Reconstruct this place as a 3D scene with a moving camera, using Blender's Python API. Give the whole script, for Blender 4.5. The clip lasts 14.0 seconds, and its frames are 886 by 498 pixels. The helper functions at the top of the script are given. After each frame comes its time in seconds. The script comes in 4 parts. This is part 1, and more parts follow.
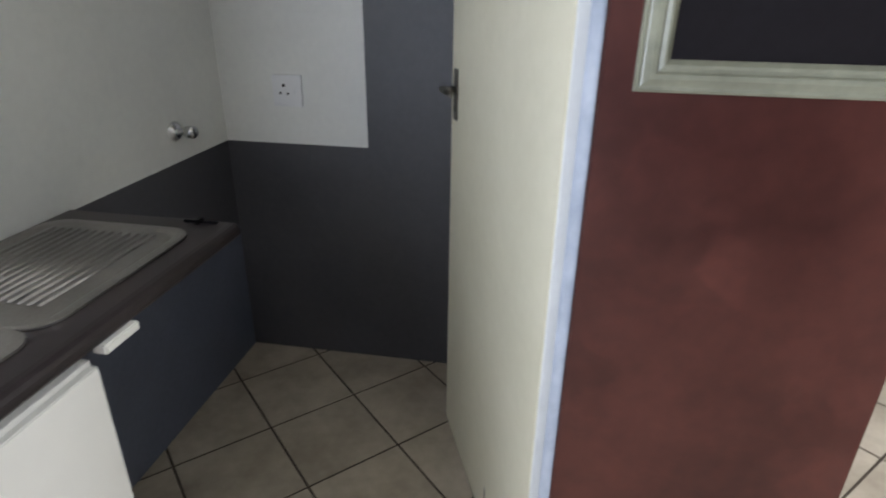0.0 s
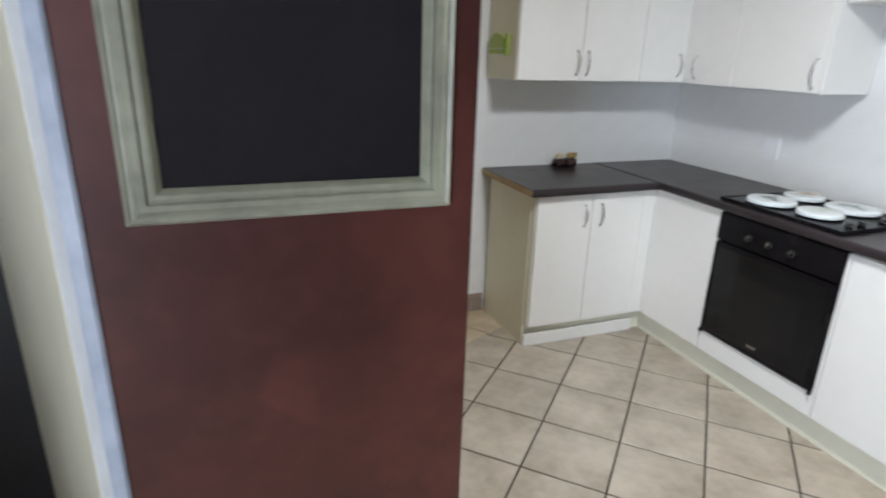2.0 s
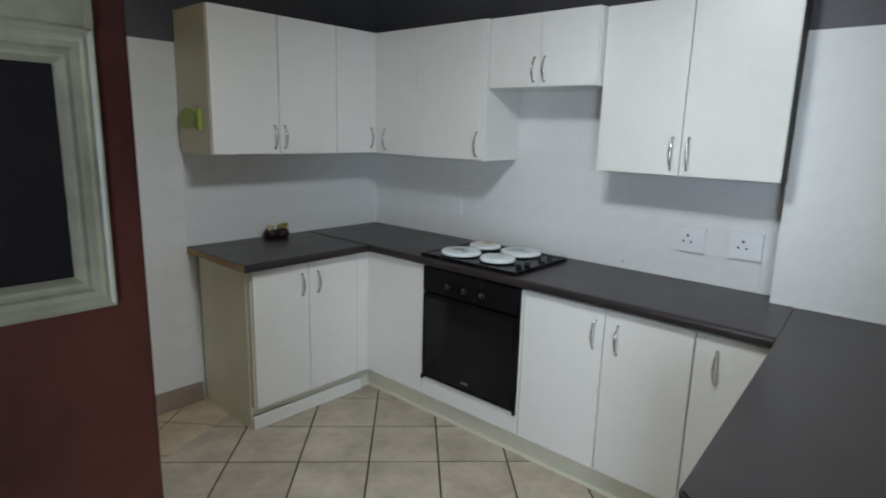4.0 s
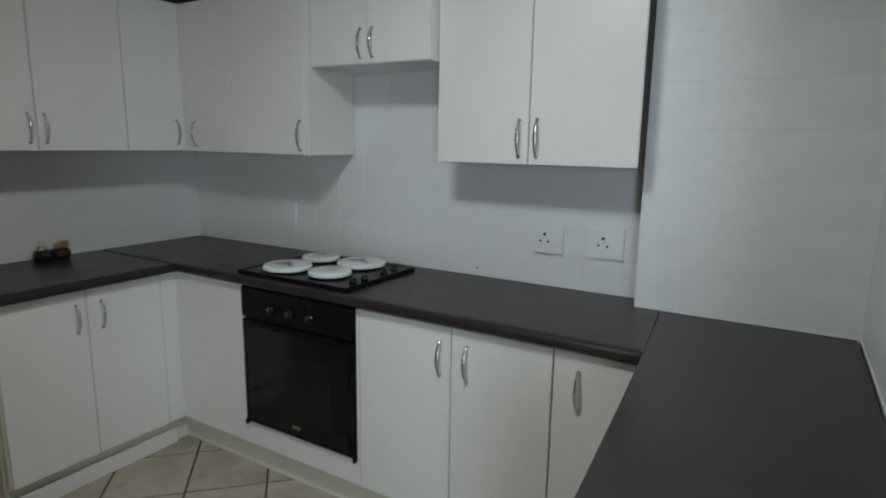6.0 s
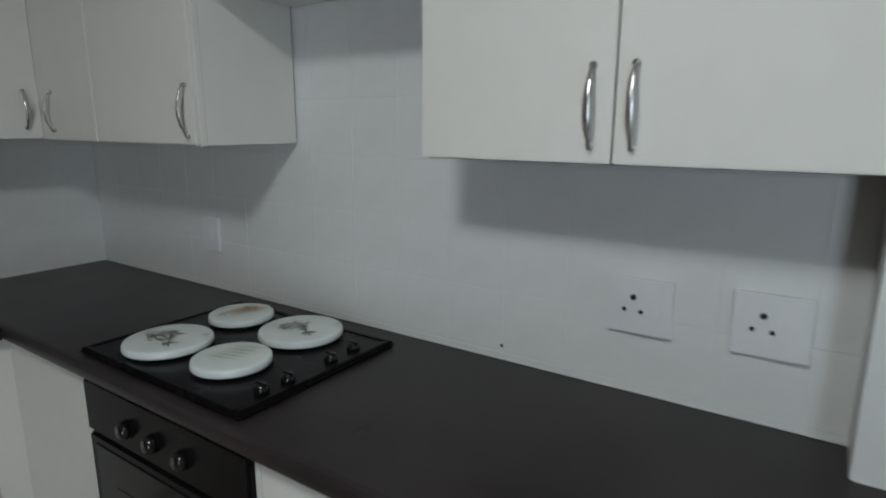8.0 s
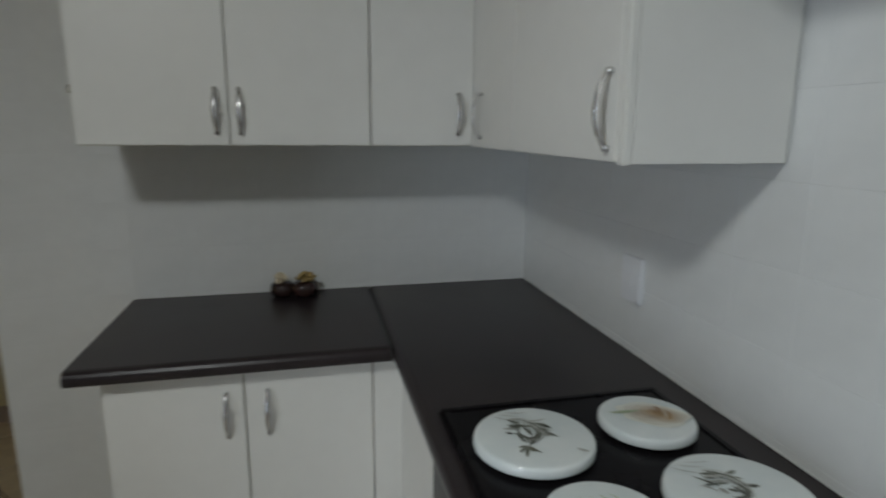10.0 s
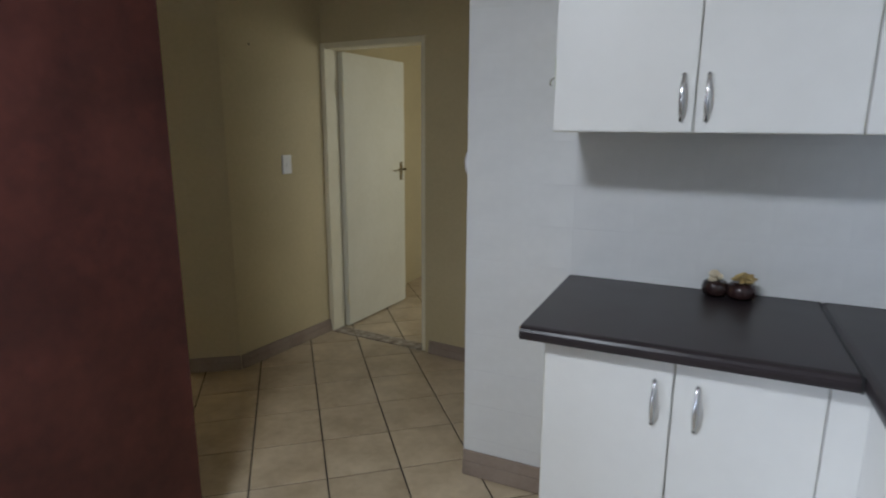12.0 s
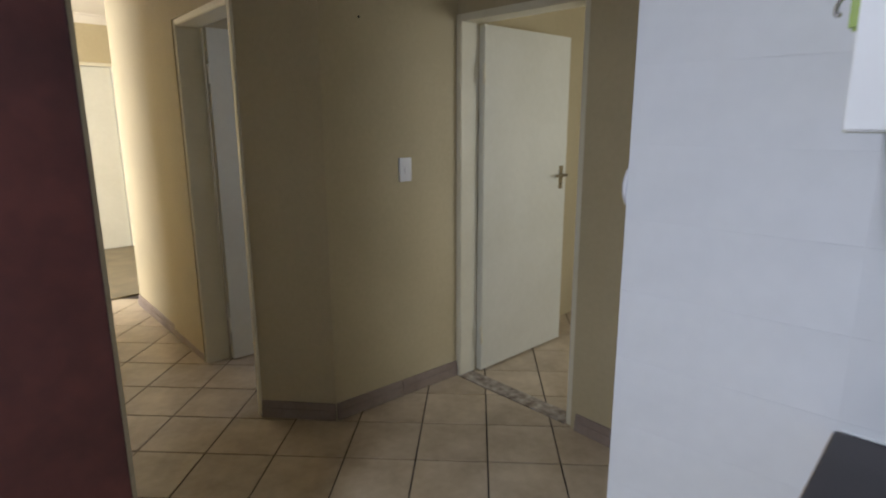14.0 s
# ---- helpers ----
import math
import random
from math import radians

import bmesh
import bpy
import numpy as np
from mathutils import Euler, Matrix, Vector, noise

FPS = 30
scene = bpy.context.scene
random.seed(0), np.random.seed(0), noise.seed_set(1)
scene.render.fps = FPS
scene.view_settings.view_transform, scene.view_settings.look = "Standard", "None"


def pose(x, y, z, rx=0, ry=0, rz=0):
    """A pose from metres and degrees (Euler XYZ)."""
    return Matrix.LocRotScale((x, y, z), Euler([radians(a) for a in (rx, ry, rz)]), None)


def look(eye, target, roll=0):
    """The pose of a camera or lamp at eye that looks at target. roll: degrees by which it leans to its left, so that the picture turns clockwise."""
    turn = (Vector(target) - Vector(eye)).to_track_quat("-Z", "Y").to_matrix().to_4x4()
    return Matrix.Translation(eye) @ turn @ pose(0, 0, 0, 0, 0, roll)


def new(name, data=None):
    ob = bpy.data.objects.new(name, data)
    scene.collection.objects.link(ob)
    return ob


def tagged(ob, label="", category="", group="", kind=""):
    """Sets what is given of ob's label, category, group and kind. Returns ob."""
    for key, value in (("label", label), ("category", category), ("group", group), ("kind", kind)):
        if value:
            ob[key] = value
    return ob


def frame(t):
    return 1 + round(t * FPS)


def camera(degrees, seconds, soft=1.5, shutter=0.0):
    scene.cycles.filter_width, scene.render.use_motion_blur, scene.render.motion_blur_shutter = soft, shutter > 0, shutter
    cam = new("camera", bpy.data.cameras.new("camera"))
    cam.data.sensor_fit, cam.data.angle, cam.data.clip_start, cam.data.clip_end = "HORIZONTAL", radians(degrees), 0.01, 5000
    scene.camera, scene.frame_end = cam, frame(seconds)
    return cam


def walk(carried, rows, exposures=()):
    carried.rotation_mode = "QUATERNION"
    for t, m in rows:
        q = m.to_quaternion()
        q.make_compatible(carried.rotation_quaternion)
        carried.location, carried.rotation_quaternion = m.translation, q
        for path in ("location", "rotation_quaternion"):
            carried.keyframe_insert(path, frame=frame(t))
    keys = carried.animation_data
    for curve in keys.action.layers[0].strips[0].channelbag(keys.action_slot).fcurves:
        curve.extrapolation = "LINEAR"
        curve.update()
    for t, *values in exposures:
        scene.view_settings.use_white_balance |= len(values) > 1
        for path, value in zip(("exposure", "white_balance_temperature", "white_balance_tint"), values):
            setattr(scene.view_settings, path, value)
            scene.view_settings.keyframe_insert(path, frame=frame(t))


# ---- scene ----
cam = camera(74.9, 14.0, soft=1.9, shutter=0.4)
PATH = [
    (0, (-3.007, -3.146, 1.440), (-3.306, -1.344, 0.625), 0.8),
    (0.5, (-2.906, -3.092, 1.449), (-3.1, -1.254, 0.684), 1.2),
    (1, (-2.829, -3.050, 1.456), (-2.827, -1.193, 0.716), 1.35),
    (1.5, (-2.779, -3.026, 1.488), (-2.450, -1.184, 0.787), 1.5),
    (2, (-2.750, -3.030, 1.531), (-2.070, -1.268, 0.886), 1.7),
    (2.5, (-2.723, -3.064, 1.547), (-1.772, -1.403, 0.969), 1.7),
    (3, (-2.719, -3.071, 1.582), (-1.557, -1.522, 1.082), 1.6),
    (5.5, (-2.44, -3.031, 1.479), (-0.777, -1.979, 1.12), 1.2),
    (6, (-2.178, -2.979, 1.462), (-0.488, -1.971, 1.101), 0.9),
    (6.5, (-1.909, -2.851, 1.455), (-0.197, -1.886, 1.085), 0.8),
    (7, (-1.664, -2.719, 1.452), (0.058, -1.774, 1.078), 0.7),
    (7.2, (-1.555, -2.683, 1.449), (0.16, -1.726, 1.065), 0.6),
    (9.5, (-0.798, -2.036, 1.454), (0.153, -0.325, 1.046), 0.3),
    (10, (-0.788, -2.003, 1.452), (-0.338, -0.096, 1.046), 0.4),
    (10.5, (-0.817, -2.010, 1.450), (-0.796, -0.053, 1.037), 0.4),
    (11, (-0.872, -2.051, 1.456), (-1.215, -0.127, 1.034), 0.1),
    (11.5, (-0.91, -2.065, 1.438), (-1.523, -0.208, 1.022), 0.3),
    (12, (-0.93, -2.02, 1.42), (-1.744, -0.241, 1.003), 0.3),
    (12.5, (-1.017, -1.864, 1.418), (-1.974, -0.16, 0.993), 0.2),
    (13, (-1.099, -1.634, 1.415), (-2.161, 0.007, 0.99), 0.2),
    (13.5, (-1.166, -1.388, 1.442), (-2.328, 0.181, 1.007), 0.1),
    (14, (-1.231, -1.112, 1.42), (-2.561, 0.317, 0.983), -0.2),
]
EXPOSURES = [(0.0, 0.2, 6300, 16), (0.5, 0.28, 6300, 16), (1.0, 0.25, 6300, 16), (1.5, 0.14, 6250, 15), (2.5, -0.37, 6200, 15), (3.0, -0.58, 6100, 14), (5.4, -1.35, 6250, 8), (7.0, -1.52, 6300, 8), (9.5, -1.46, 6400, 9), (10.5, -1.12, 6250, 10),
             (11.0, -0.85, 6050, 11), (12.5, -0.25, 5700, 17), (13.5, -0.04, 5550, 20), (14.0, -0.12, 5500, 20)]
walk(cam, [(t, look(eye, target, roll)) for t, eye, target, roll in PATH], EXPOSURES)

# ---- light ----
world = bpy.data.worlds.new("world")
scene.world = world
world.use_nodes = True
wn = world.node_tree.nodes
sky = wn.new("ShaderNodeTexSky")
sky.sky_type, sky.sun_disc, sky.sun_elevation, sky.sun_rotation = "NISHITA", False, radians(40), radians(-110)
world.node_tree.links.new(sky.outputs[0], wn["Background"].inputs[0])
wn["Background"].inputs[1].default_value = 0.1


def area_lamp(name, eye, target, sx, sy, watts, colour):
    d = bpy.data.lights.new(name, "AREA")
    d.shape, d.size, d.size_y, d.energy, d.color = "RECTANGLE", sx, sy, watts, colour
    ob = new(name, d)
    ob.matrix_world = look(eye, target)
    return ob


LAMP = (-1.54, -2.15, 2.40)
ceil_d = bpy.data.lights.new("ceiling_lamp_light", "AREA")
ceil_d.shape, ceil_d.size, ceil_d.energy, ceil_d.color = "DISK", 0.36, 46, (0.96, 1.0, 0.98)
new("ceiling_lamp_light", ceil_d).matrix_world = look(LAMP, (-1.54, -2.15, 0))
area_lamp("window_light_scullery", (-4.16, -4.30, 1.02), (-2.5, -4.30, 1.02), 0.82, 1.9, 125, (0.78, 0.88, 1.0))
area_lamp("window_light_far_room", (-7.0, -2.3, 1.4), (-6.0, 0.8, 0.9), 1.4, 1.2, 215, (1.0, 0.95, 0.80))
area_lamp("window_light_bedroom", (-1.15, 2.2, 1.4), (-3, 2.2, 1.0), 1.0, 1.0, 14, (1.0, 0.96, 0.74))
# added fill for the open door leaf; this room has no window
area_lamp("fill_light_bathroom", (-3.80, 1.90, 1.5), (-4.4, 0.4, 0.8), 0.7, 0.7, 8, (0.92, 0.95, 1.0))


# ---- materials ----
def material(name, base, base2, rough=0.5, grain=60.0, blot=3.0, bump=0.15, metal=0.0, vary=0.0, spec=0.5, dist=0.002):
    m = bpy.data.materials.new(name)
    m.use_nodes = True
    nt = m.node_tree
    n, ln = nt.nodes, nt.links
    b = n["Principled BSDF"]
    co = n.new("ShaderNodeTexCoord")
    big, fine = n.new("ShaderNodeTexNoise"), n.new("ShaderNodeTexNoise")
    for tex, s, det in ((big, blot, 5), (fine, grain, 3)):
        tex.inputs["Scale"].default_value, tex.inputs["Detail"].default_value = s, det
        ln.new(co.outputs["Object"], tex.inputs["Vector"])
    mixed = n.new("ShaderNodeMath")
    mixed.operation = "MULTIPLY_ADD"
    mixed.inputs[1].default_value = 0.35
    ln.new(fine.outputs[0], mixed.inputs[0])
    ln.new(big.outputs[0], mixed.inputs[2])
    ramp = n.new("ShaderNodeValToRGB")
    e = ramp.color_ramp.elements
    e[0].position, e[1].position = 0.48, 0.86
    e[0].color, e[1].color = (*base, 1), (*base2, 1)
    ln.new(mixed.outputs[0], ramp.inputs[0])
    out = ramp.outputs[0]
    if vary:
        info, hsv, rng = n.new("ShaderNodeObjectInfo"), n.new("ShaderNodeHueSaturation"), n.new("ShaderNodeMapRange")
        rng.inputs[3].default_value, rng.inputs[4].default_value = 1 - vary, 1 + vary
        ln.new(info.outputs["Random"], rng.inputs[0])
        ln.new(rng.outputs[0], hsv.inputs["Value"])
        ln.new(out, hsv.inputs["Color"])
        out = hsv.outputs[0]
        shift = n.new("ShaderNodeVectorMath")
        shift.operation = "MULTIPLY_ADD"
        ln.new(info.outputs["Random"], shift.inputs[0])
        shift.inputs[1].default_value = (31, 17, 9)
        ln.new(co.outputs["Object"], shift.inputs[2])
        ln.new(shift.outputs[0], big.inputs["Vector"])
    ln.new(out, b.inputs["Base Color"])
    rr = n.new("ShaderNodeMapRange")
    rr.inputs[3].default_value, rr.inputs[4].default_value = max(0.02, rough - 0.08), min(1, rough + 0.1)
    ln.new(big.outputs[0], rr.inputs[0])
    ln.new(rr.outputs[0], b.inputs["Roughness"])
    b.inputs["Metallic"].default_value = metal
    b.inputs["Specular IOR Level"].default_value = spec
    if bump:
        bp = n.new("ShaderNodeBump")
        bp.inputs["Strength"].default_value, bp.inputs["Distance"].default_value = bump, dist
        ln.new(mixed.outputs[0], bp.inputs["Height"])
        ln.new(bp.outputs[0], b.inputs["Normal"])
    return m


M_WHITE_TILE = material("white_painted_tile", (0.72, 0.73, 0.72), (0.78, 0.79, 0.78), 0.42, 25, 4, 0.25)
M_WHITE_WALL = material("white_wall_paint", (0.68, 0.69, 0.68), (0.76, 0.77, 0.75), 0.55, 40, 2, 0.25)
M_GREY = material("charcoal_wall_paint", (0.058, 0.058, 0.066), (0.080, 0.080, 0.090), 0.45, 50, 2.5, 0.3)
M_BLUE = material("slate_blue_wall", (0.095, 0.110, 0.155), (0.135, 0.152, 0.205), 0.5, 50, 2.5, 0.3)
M_RED = material("oxblood_paint_effect", (0.038, 0.0102, 0.0080), (0.076, 0.0218, 0.0158), 0.40, 24, 3.4, 0.35, spec=0.32)


def trowelled(m, scale, low, high):
    """Adds overlapping trowel patches of uneven tone to a material's colour."""
    n, ln = m.node_tree.nodes, m.node_tree.links
    b = n["Principled BSDF"]
    came = b.inputs["Base Color"].links[0].from_socket
    co, warp, vec, cell = n.new("ShaderNodeTexCoord"), n.new("ShaderNodeTexNoise"), n.new("ShaderNodeVectorMath"), n.new("ShaderNodeTexVoronoi")
    warp.inputs["Scale"].default_value = 5.0
    warp.inputs["Detail"].default_value = 4
    vec.operation = "MULTIPLY_ADD"
    vec.inputs[1].default_value = (0.30, 0.30, 0.30)
    cell.feature = "SMOOTH_F1"
    cell.inputs["Smoothness"].default_value = 0.35
    cell.inputs["Scale"].default_value = scale
    rng, hsv = n.new("ShaderNodeMapRange"), n.new("ShaderNodeHueSaturation")
    rng.inputs[3].default_value, rng.inputs[4].default_value = low, high
    ln.new(co.outputs["Object"], warp.inputs["Vector"])
    ln.new(warp.outputs["Color"], vec.inputs[0])
    ln.new(co.outputs["Object"], vec.inputs[2])
    ln.new(vec.outputs[0], cell.inputs["Vector"])
    ln.new(cell.outputs["Color"], rng.inputs[0])
    ln.new(rng.outputs[0], hsv.inputs["Value"])
    ln.new(came, hsv.inputs["Color"])
    ln.new(hsv.outputs[0], b.inputs["Base Color"])


trowelled(M_RED, 9.0, 0.86, 1.20)
M_BEIGE = material("beige_wall_paint", (0.50, 0.43, 0.26), (0.58, 0.50, 0.31), 0.6, 45, 1.5, 0.3)
M_CREAM = material("cream_enamel", (0.70, 0.66, 0.50), (0.78, 0.74, 0.58), 0.35, 30, 2, 0.12)
M_DOOR = material("off_white_door_enamel", (0.68, 0.67, 0.565), (0.75, 0.74, 0.64), 0.35, 30, 2, 0.12)
M_FRAME = material("door_frame_enamel", (0.73, 0.69, 0.53), (0.80, 0.76, 0.60), 0.35, 40, 4, 0.2)
M_EDGE = material("pale_blue_grey_edge", (0.30, 0.34, 0.41), (0.44, 0.48, 0.55), 0.5, 60, 9, 0.4)
M_CAB = material("white_melamine", (0.74, 0.735, 0.70), (0.79, 0.785, 0.75), 0.33, 18, 1.5, 0.05)
M_CABSIDE = material("cream_carcass_board", (0.66, 0.65, 0.53), (0.73, 0.72, 0.60), 0.45, 25, 2, 0.08)
M_CHIP_SHADE = material("dark_board_and_bowl_shade", (0.03, 0.025, 0.02), (0.07, 0.055, 0.04), 0.8, 80, 8, 0.4)
M_WOOD = material("raw_board_edge", (0.32, 0.22, 0.11), (0.45, 0.33, 0.18), 0.7, 120, 8, 0.3)
M_TOP = material("charcoal_laminate", (0.021, 0.0162, 0.0172), (0.036, 0.0285, 0.030), 0.31, 220, 6, 0.08, spec=0.30, dist=0.0006)
M_SEAM = material("dark_seam_strip", (0.010, 0.010, 0.010), (0.02, 0.02, 0.02), 0.35, 90, 9, 0.1)
M_BLACK = material("black_enamel", (0.006, 0.005, 0.006), (0.010, 0.009, 0.010), 0.25, 60, 4, 0.04, spec=0.12)
M_GLOSS = material("glossy_black_plastic", (0.006, 0.006, 0.006), (0.010, 0.010, 0.010), 0.12, 40, 4, 0.02)
M_GLASS = material("black_oven_glass", (0.005, 0.005, 0.006), (0.009, 0.009, 0.010), 0.10, 30, 2, 0.0, spec=0.3)
M_BOARD = material("blackboard", (0.0075, 0.0060, 0.0070), (0.0125, 0.0105, 0.0120), 0.6, 70, 3, 0.1, spec=0.12)
M_SAGE = material("sage_ivory_moulding", (0.15, 0.15, 0.11), (0.26, 0.26, 0.19), 0.36, 40, 8, 0.35)
M_STEEL = material("stainless_steel", (0.30, 0.285, 0.27), (0.42, 0.40, 0.38), 0.40, 150, 5, 0.1, metal=1.0)
M_CHROME = material("brushed_chrome", (0.55, 0.55, 0.55), (0.68, 0.68, 0.68), 0.25, 100, 6, 0.05, metal=1.0)
M_BRASS = material("aged_brass", (0.30, 0.25, 0.15), (0.42, 0.36, 0.23), 0.4, 80, 20, 0.2, metal=1.0)
M_PLATE = material("white_enamel_cover", (0.68, 0.74, 0.74), (0.76, 0.80, 0.79), 0.18, 30, 8, 0.03)
M_INK = material("grey_green_print", (0.07, 0.075, 0.06), (0.20, 0.21, 0.17), 0.3, 90, 30, 0.0)
M_GREEN_INK = material("pale_green_print", (0.28, 0.36, 0.20), (0.46, 0.52, 0.36), 0.3, 60, 30, 0.0)
M_FADED = material("faded_grey_print", (0.30, 0.31, 0.28), (0.46, 0.47, 0.44), 0.3, 60, 30, 0.0)
M_BURN = [material("scorch_stain", tuple(p + (q - p) * k / 6 for p, q in zip((0.66, 0.66, 0.58), (0.24, 0.13, 0.05))), tuple(p + (q - p) * k / 6 for p, q in zip((0.72, 0.73, 0.67), (0.42, 0.27, 0.12))), 0.3, 60, 22, 0.03) for k in range(7)]
M_BRONZE = material("dull_bronze", (0.10, 0.095, 0.085), (0.17, 0.16, 0.14), 0.42, 80, 20, 0.2, metal=1.0)
M_EDGE_WHITE = material("white_door_edge", (0.70, 0.71, 0.70), (0.78, 0.79, 0.78), 0.45, 60, 9, 0.3)
M_VIEW = material("smoked_oven_window", (0.007, 0.007, 0.008), (0.011, 0.011, 0.012), 0.12, 30, 2, 0.0, spec=0.35)
M_SOCKET = material("socket_plastic", (0.74, 0.75, 0.77), (0.80, 0.81, 0.83), 0.3, 30, 3, 0.02)
M_DARK = material("dark_hole", (0.01, 0.01, 0.01), (0.02, 0.02, 0.02), 0.6, 30, 3, 0.0)
M_LIME = material("lime_plastic", (0.30, 0.42, 0.06), (0.40, 0.52, 0.11), 0.35, 30, 4, 0.03)
M_SKIRT = material("mauve_grey_skirting_tile", (0.25, 0.195, 0.16), (0.34, 0.275, 0.225), 0.45, 60, 6, 0.2)
M_FLOOR = material("ceramic_floor_tile", (0.34, 0.29, 0.225), (0.52, 0.46, 0.37), 0.34, 22, 5, 0.2, vary=0.06)
# passage copy of the floor tile, with the warm light there in its colour
M_FLOOR_WARM_LIT = material("warm_lit_ceramic_floor_tile", (0.40, 0.315, 0.205), (0.58, 0.485, 0.34), 0.34, 22, 5, 0.2, vary=0.06)
M_GROUT = material("brown_grout", (0.045, 0.034, 0.026), (0.085, 0.066, 0.05), 0.9, 90, 5, 0.5)
M_CEIL = material("ceiling_paint", (0.73, 0.68, 0.58), (0.78, 0.73, 0.63), 0.7, 60, 2, 0.2)
M_CARPET = material("olive_carpet", (0.17, 0.14, 0.08), (0.24, 0.20, 0.12), 0.95, 300, 5, 0.6)
M_POT = material("dark_glazed_pot", (0.018, 0.010, 0.010), (0.04, 0.02, 0.018), 0.15, 40, 9, 0.05)
M_PETAL = material("cream_petal", (0.55, 0.46, 0.30), (0.68, 0.60, 0.44), 0.6, 80, 30, 0.3)
M_GOLD = material("dull_gold_leaf", (0.32, 0.22, 0.07), (0.48, 0.36, 0.15), 0.45, 80, 30, 0.3)
M_LIT = bpy.data.materials.new("lit_diffuser")
M_LIT.use_nodes = True
M_LIT.node_tree.nodes["Principled BSDF"].inputs["Emission Color"].default_value = (1, 0.95, 0.86, 1)
M_LIT.node_tree.nodes["Principled BSDF"].inputs["Emission Strength"].default_value = 3.0
M_PANE = bpy.data.materials.new("window_glass")
M_PANE.use_nodes = True
M_PANE.node_tree.nodes["Principled BSDF"].inputs["Transmission Weight"].default_value = 1.0
M_PANE.node_tree.nodes["Principled BSDF"].inputs["Roughness"].default_value = 0.02


# ---- mesh tools ----
def finish(bm, name, mat, parent=None, bevel=0.0, smooth=False):
    if bevel:
        bmesh.ops.bevel(bm, geom=bm.edges[:], offset=bevel, segments=2, affect="EDGES", clamp_overlap=True)
    bmesh.ops.recalc_face_normals(bm, faces=bm.faces[:])
    me = bpy.data.meshes.new(name)
    bm.to_mesh(me)
    bm.free()
    me.materials.append(mat)
    if smooth:
        for p in me.polygons:
            p.use_smooth = True
    ob = new(name, me)
    if parent:
        ob.parent = parent
    return ob


def add_box(bm, x0, x1, y0, y1, z0, z1, m=None):
    c = Matrix.Translation(((x0 + x1) / 2, (y0 + y1) / 2, (z0 + z1) / 2)) @ Matrix.Diagonal((abs(x1 - x0), abs(y1 - y0), abs(z1 - z0), 1))
    bmesh.ops.create_cube(bm, size=1, matrix=(m @ c) if m else c)


def box(name, dims, mat, parent=None, bevel=0.0, m=None):
    bm = bmesh.new()
    add_box(bm, *dims, m=m)
    return finish(bm, name, mat, parent, bevel)


def boxes(name, many, mat, parent=None, bevel=0.0, m=None):
    bm = bmesh.new()
    for d in many:
        add_box(bm, *d, m=m)
    return finish(bm, name, mat, parent, bevel)


def lathe(name, profile, mat, parent=None, m=None, steps=32):
    bm = bmesh.new()
    rings = []
    for r, z in profile:
        rings.append([bm.verts.new((r * math.cos(2 * math.pi * k / steps), r * math.sin(2 * math.pi * k / steps), z)) for k in range(steps)])
    for a, b in zip(rings, rings[1:]):
        for k in range(steps):
            bm.faces.new((a[k], a[(k + 1) % steps], b[(k + 1) % steps], b[k]))
    bm.faces.new(rings[0])
    bm.faces.new(rings[-1])
    if m:
        bm.transform(m)
    return finish(bm, name, mat, parent, smooth=True)


def prism(name, outline, z0, z1, mat, parent=None, bevel=0.0, m=None, smooth=False):
    """An outline in x, y drawn up from z0 to z1."""
    bm = bmesh.new()
    lo = [bm.verts.new((x, y, z0)) for x, y in outline]
    hi = [bm.verts.new((x, y, z1)) for x, y in outline]
    k = len(lo)
    bm.faces.new(lo)
    bm.faces.new(hi)
    for i in range(k):
        bm.faces.new((lo[i], lo[(i + 1) % k], hi[(i + 1) % k], hi[i]))
    if m:
        bm.transform(m)
    return finish(bm, name, mat, parent, bevel, smooth)


def empty(name, x=0, y=0, z=0, rz=0):
    ob = new(name)
    ob.matrix_world = pose(x, y, z, 0, 0, rz)
    return ob


def st(ob, label):
    return tagged(ob, label, kind="structure")


def along(p, q):
    """The pose with x from p to q in the plan."""
    return pose(p[0], p[1], 0, 0, 0, math.degrees(math.atan2(q[1] - p[1], q[0] - p[0])))


def dist(p, q):
    return math.hypot(q[0] - p[0], q[1] - p[1])


# the frame across which wall x and y turn: faces along x (wall B) or along -y (wall A)
def facing_b(y):
    """Local x runs along wall B, local y out of the room, z up; the face is at y."""
    return pose(0, y, 0)


def facing_a(x):
    """Local x runs down wall A (towards -y), local y into the wall, z up; the face is at x."""
    return pose(x, 0, 0, 0, 0, -90)


H = 2.50

# ---- large structure ----
st(box("floor", (-8.6, 0.3, -5.4, 3.4, -0.12, -0.004), M_GROUT), "brown grout bed under diagonal ceramic floor tiles")
FLOOR = bpy.data.objects["floor"]
st(box("ceiling", (-8.6, 0.3, -5.4, 3.4, H, H + 0.12), M_CEIL), "plain off-white painted ceiling")
WHITE_TOP = 1.95

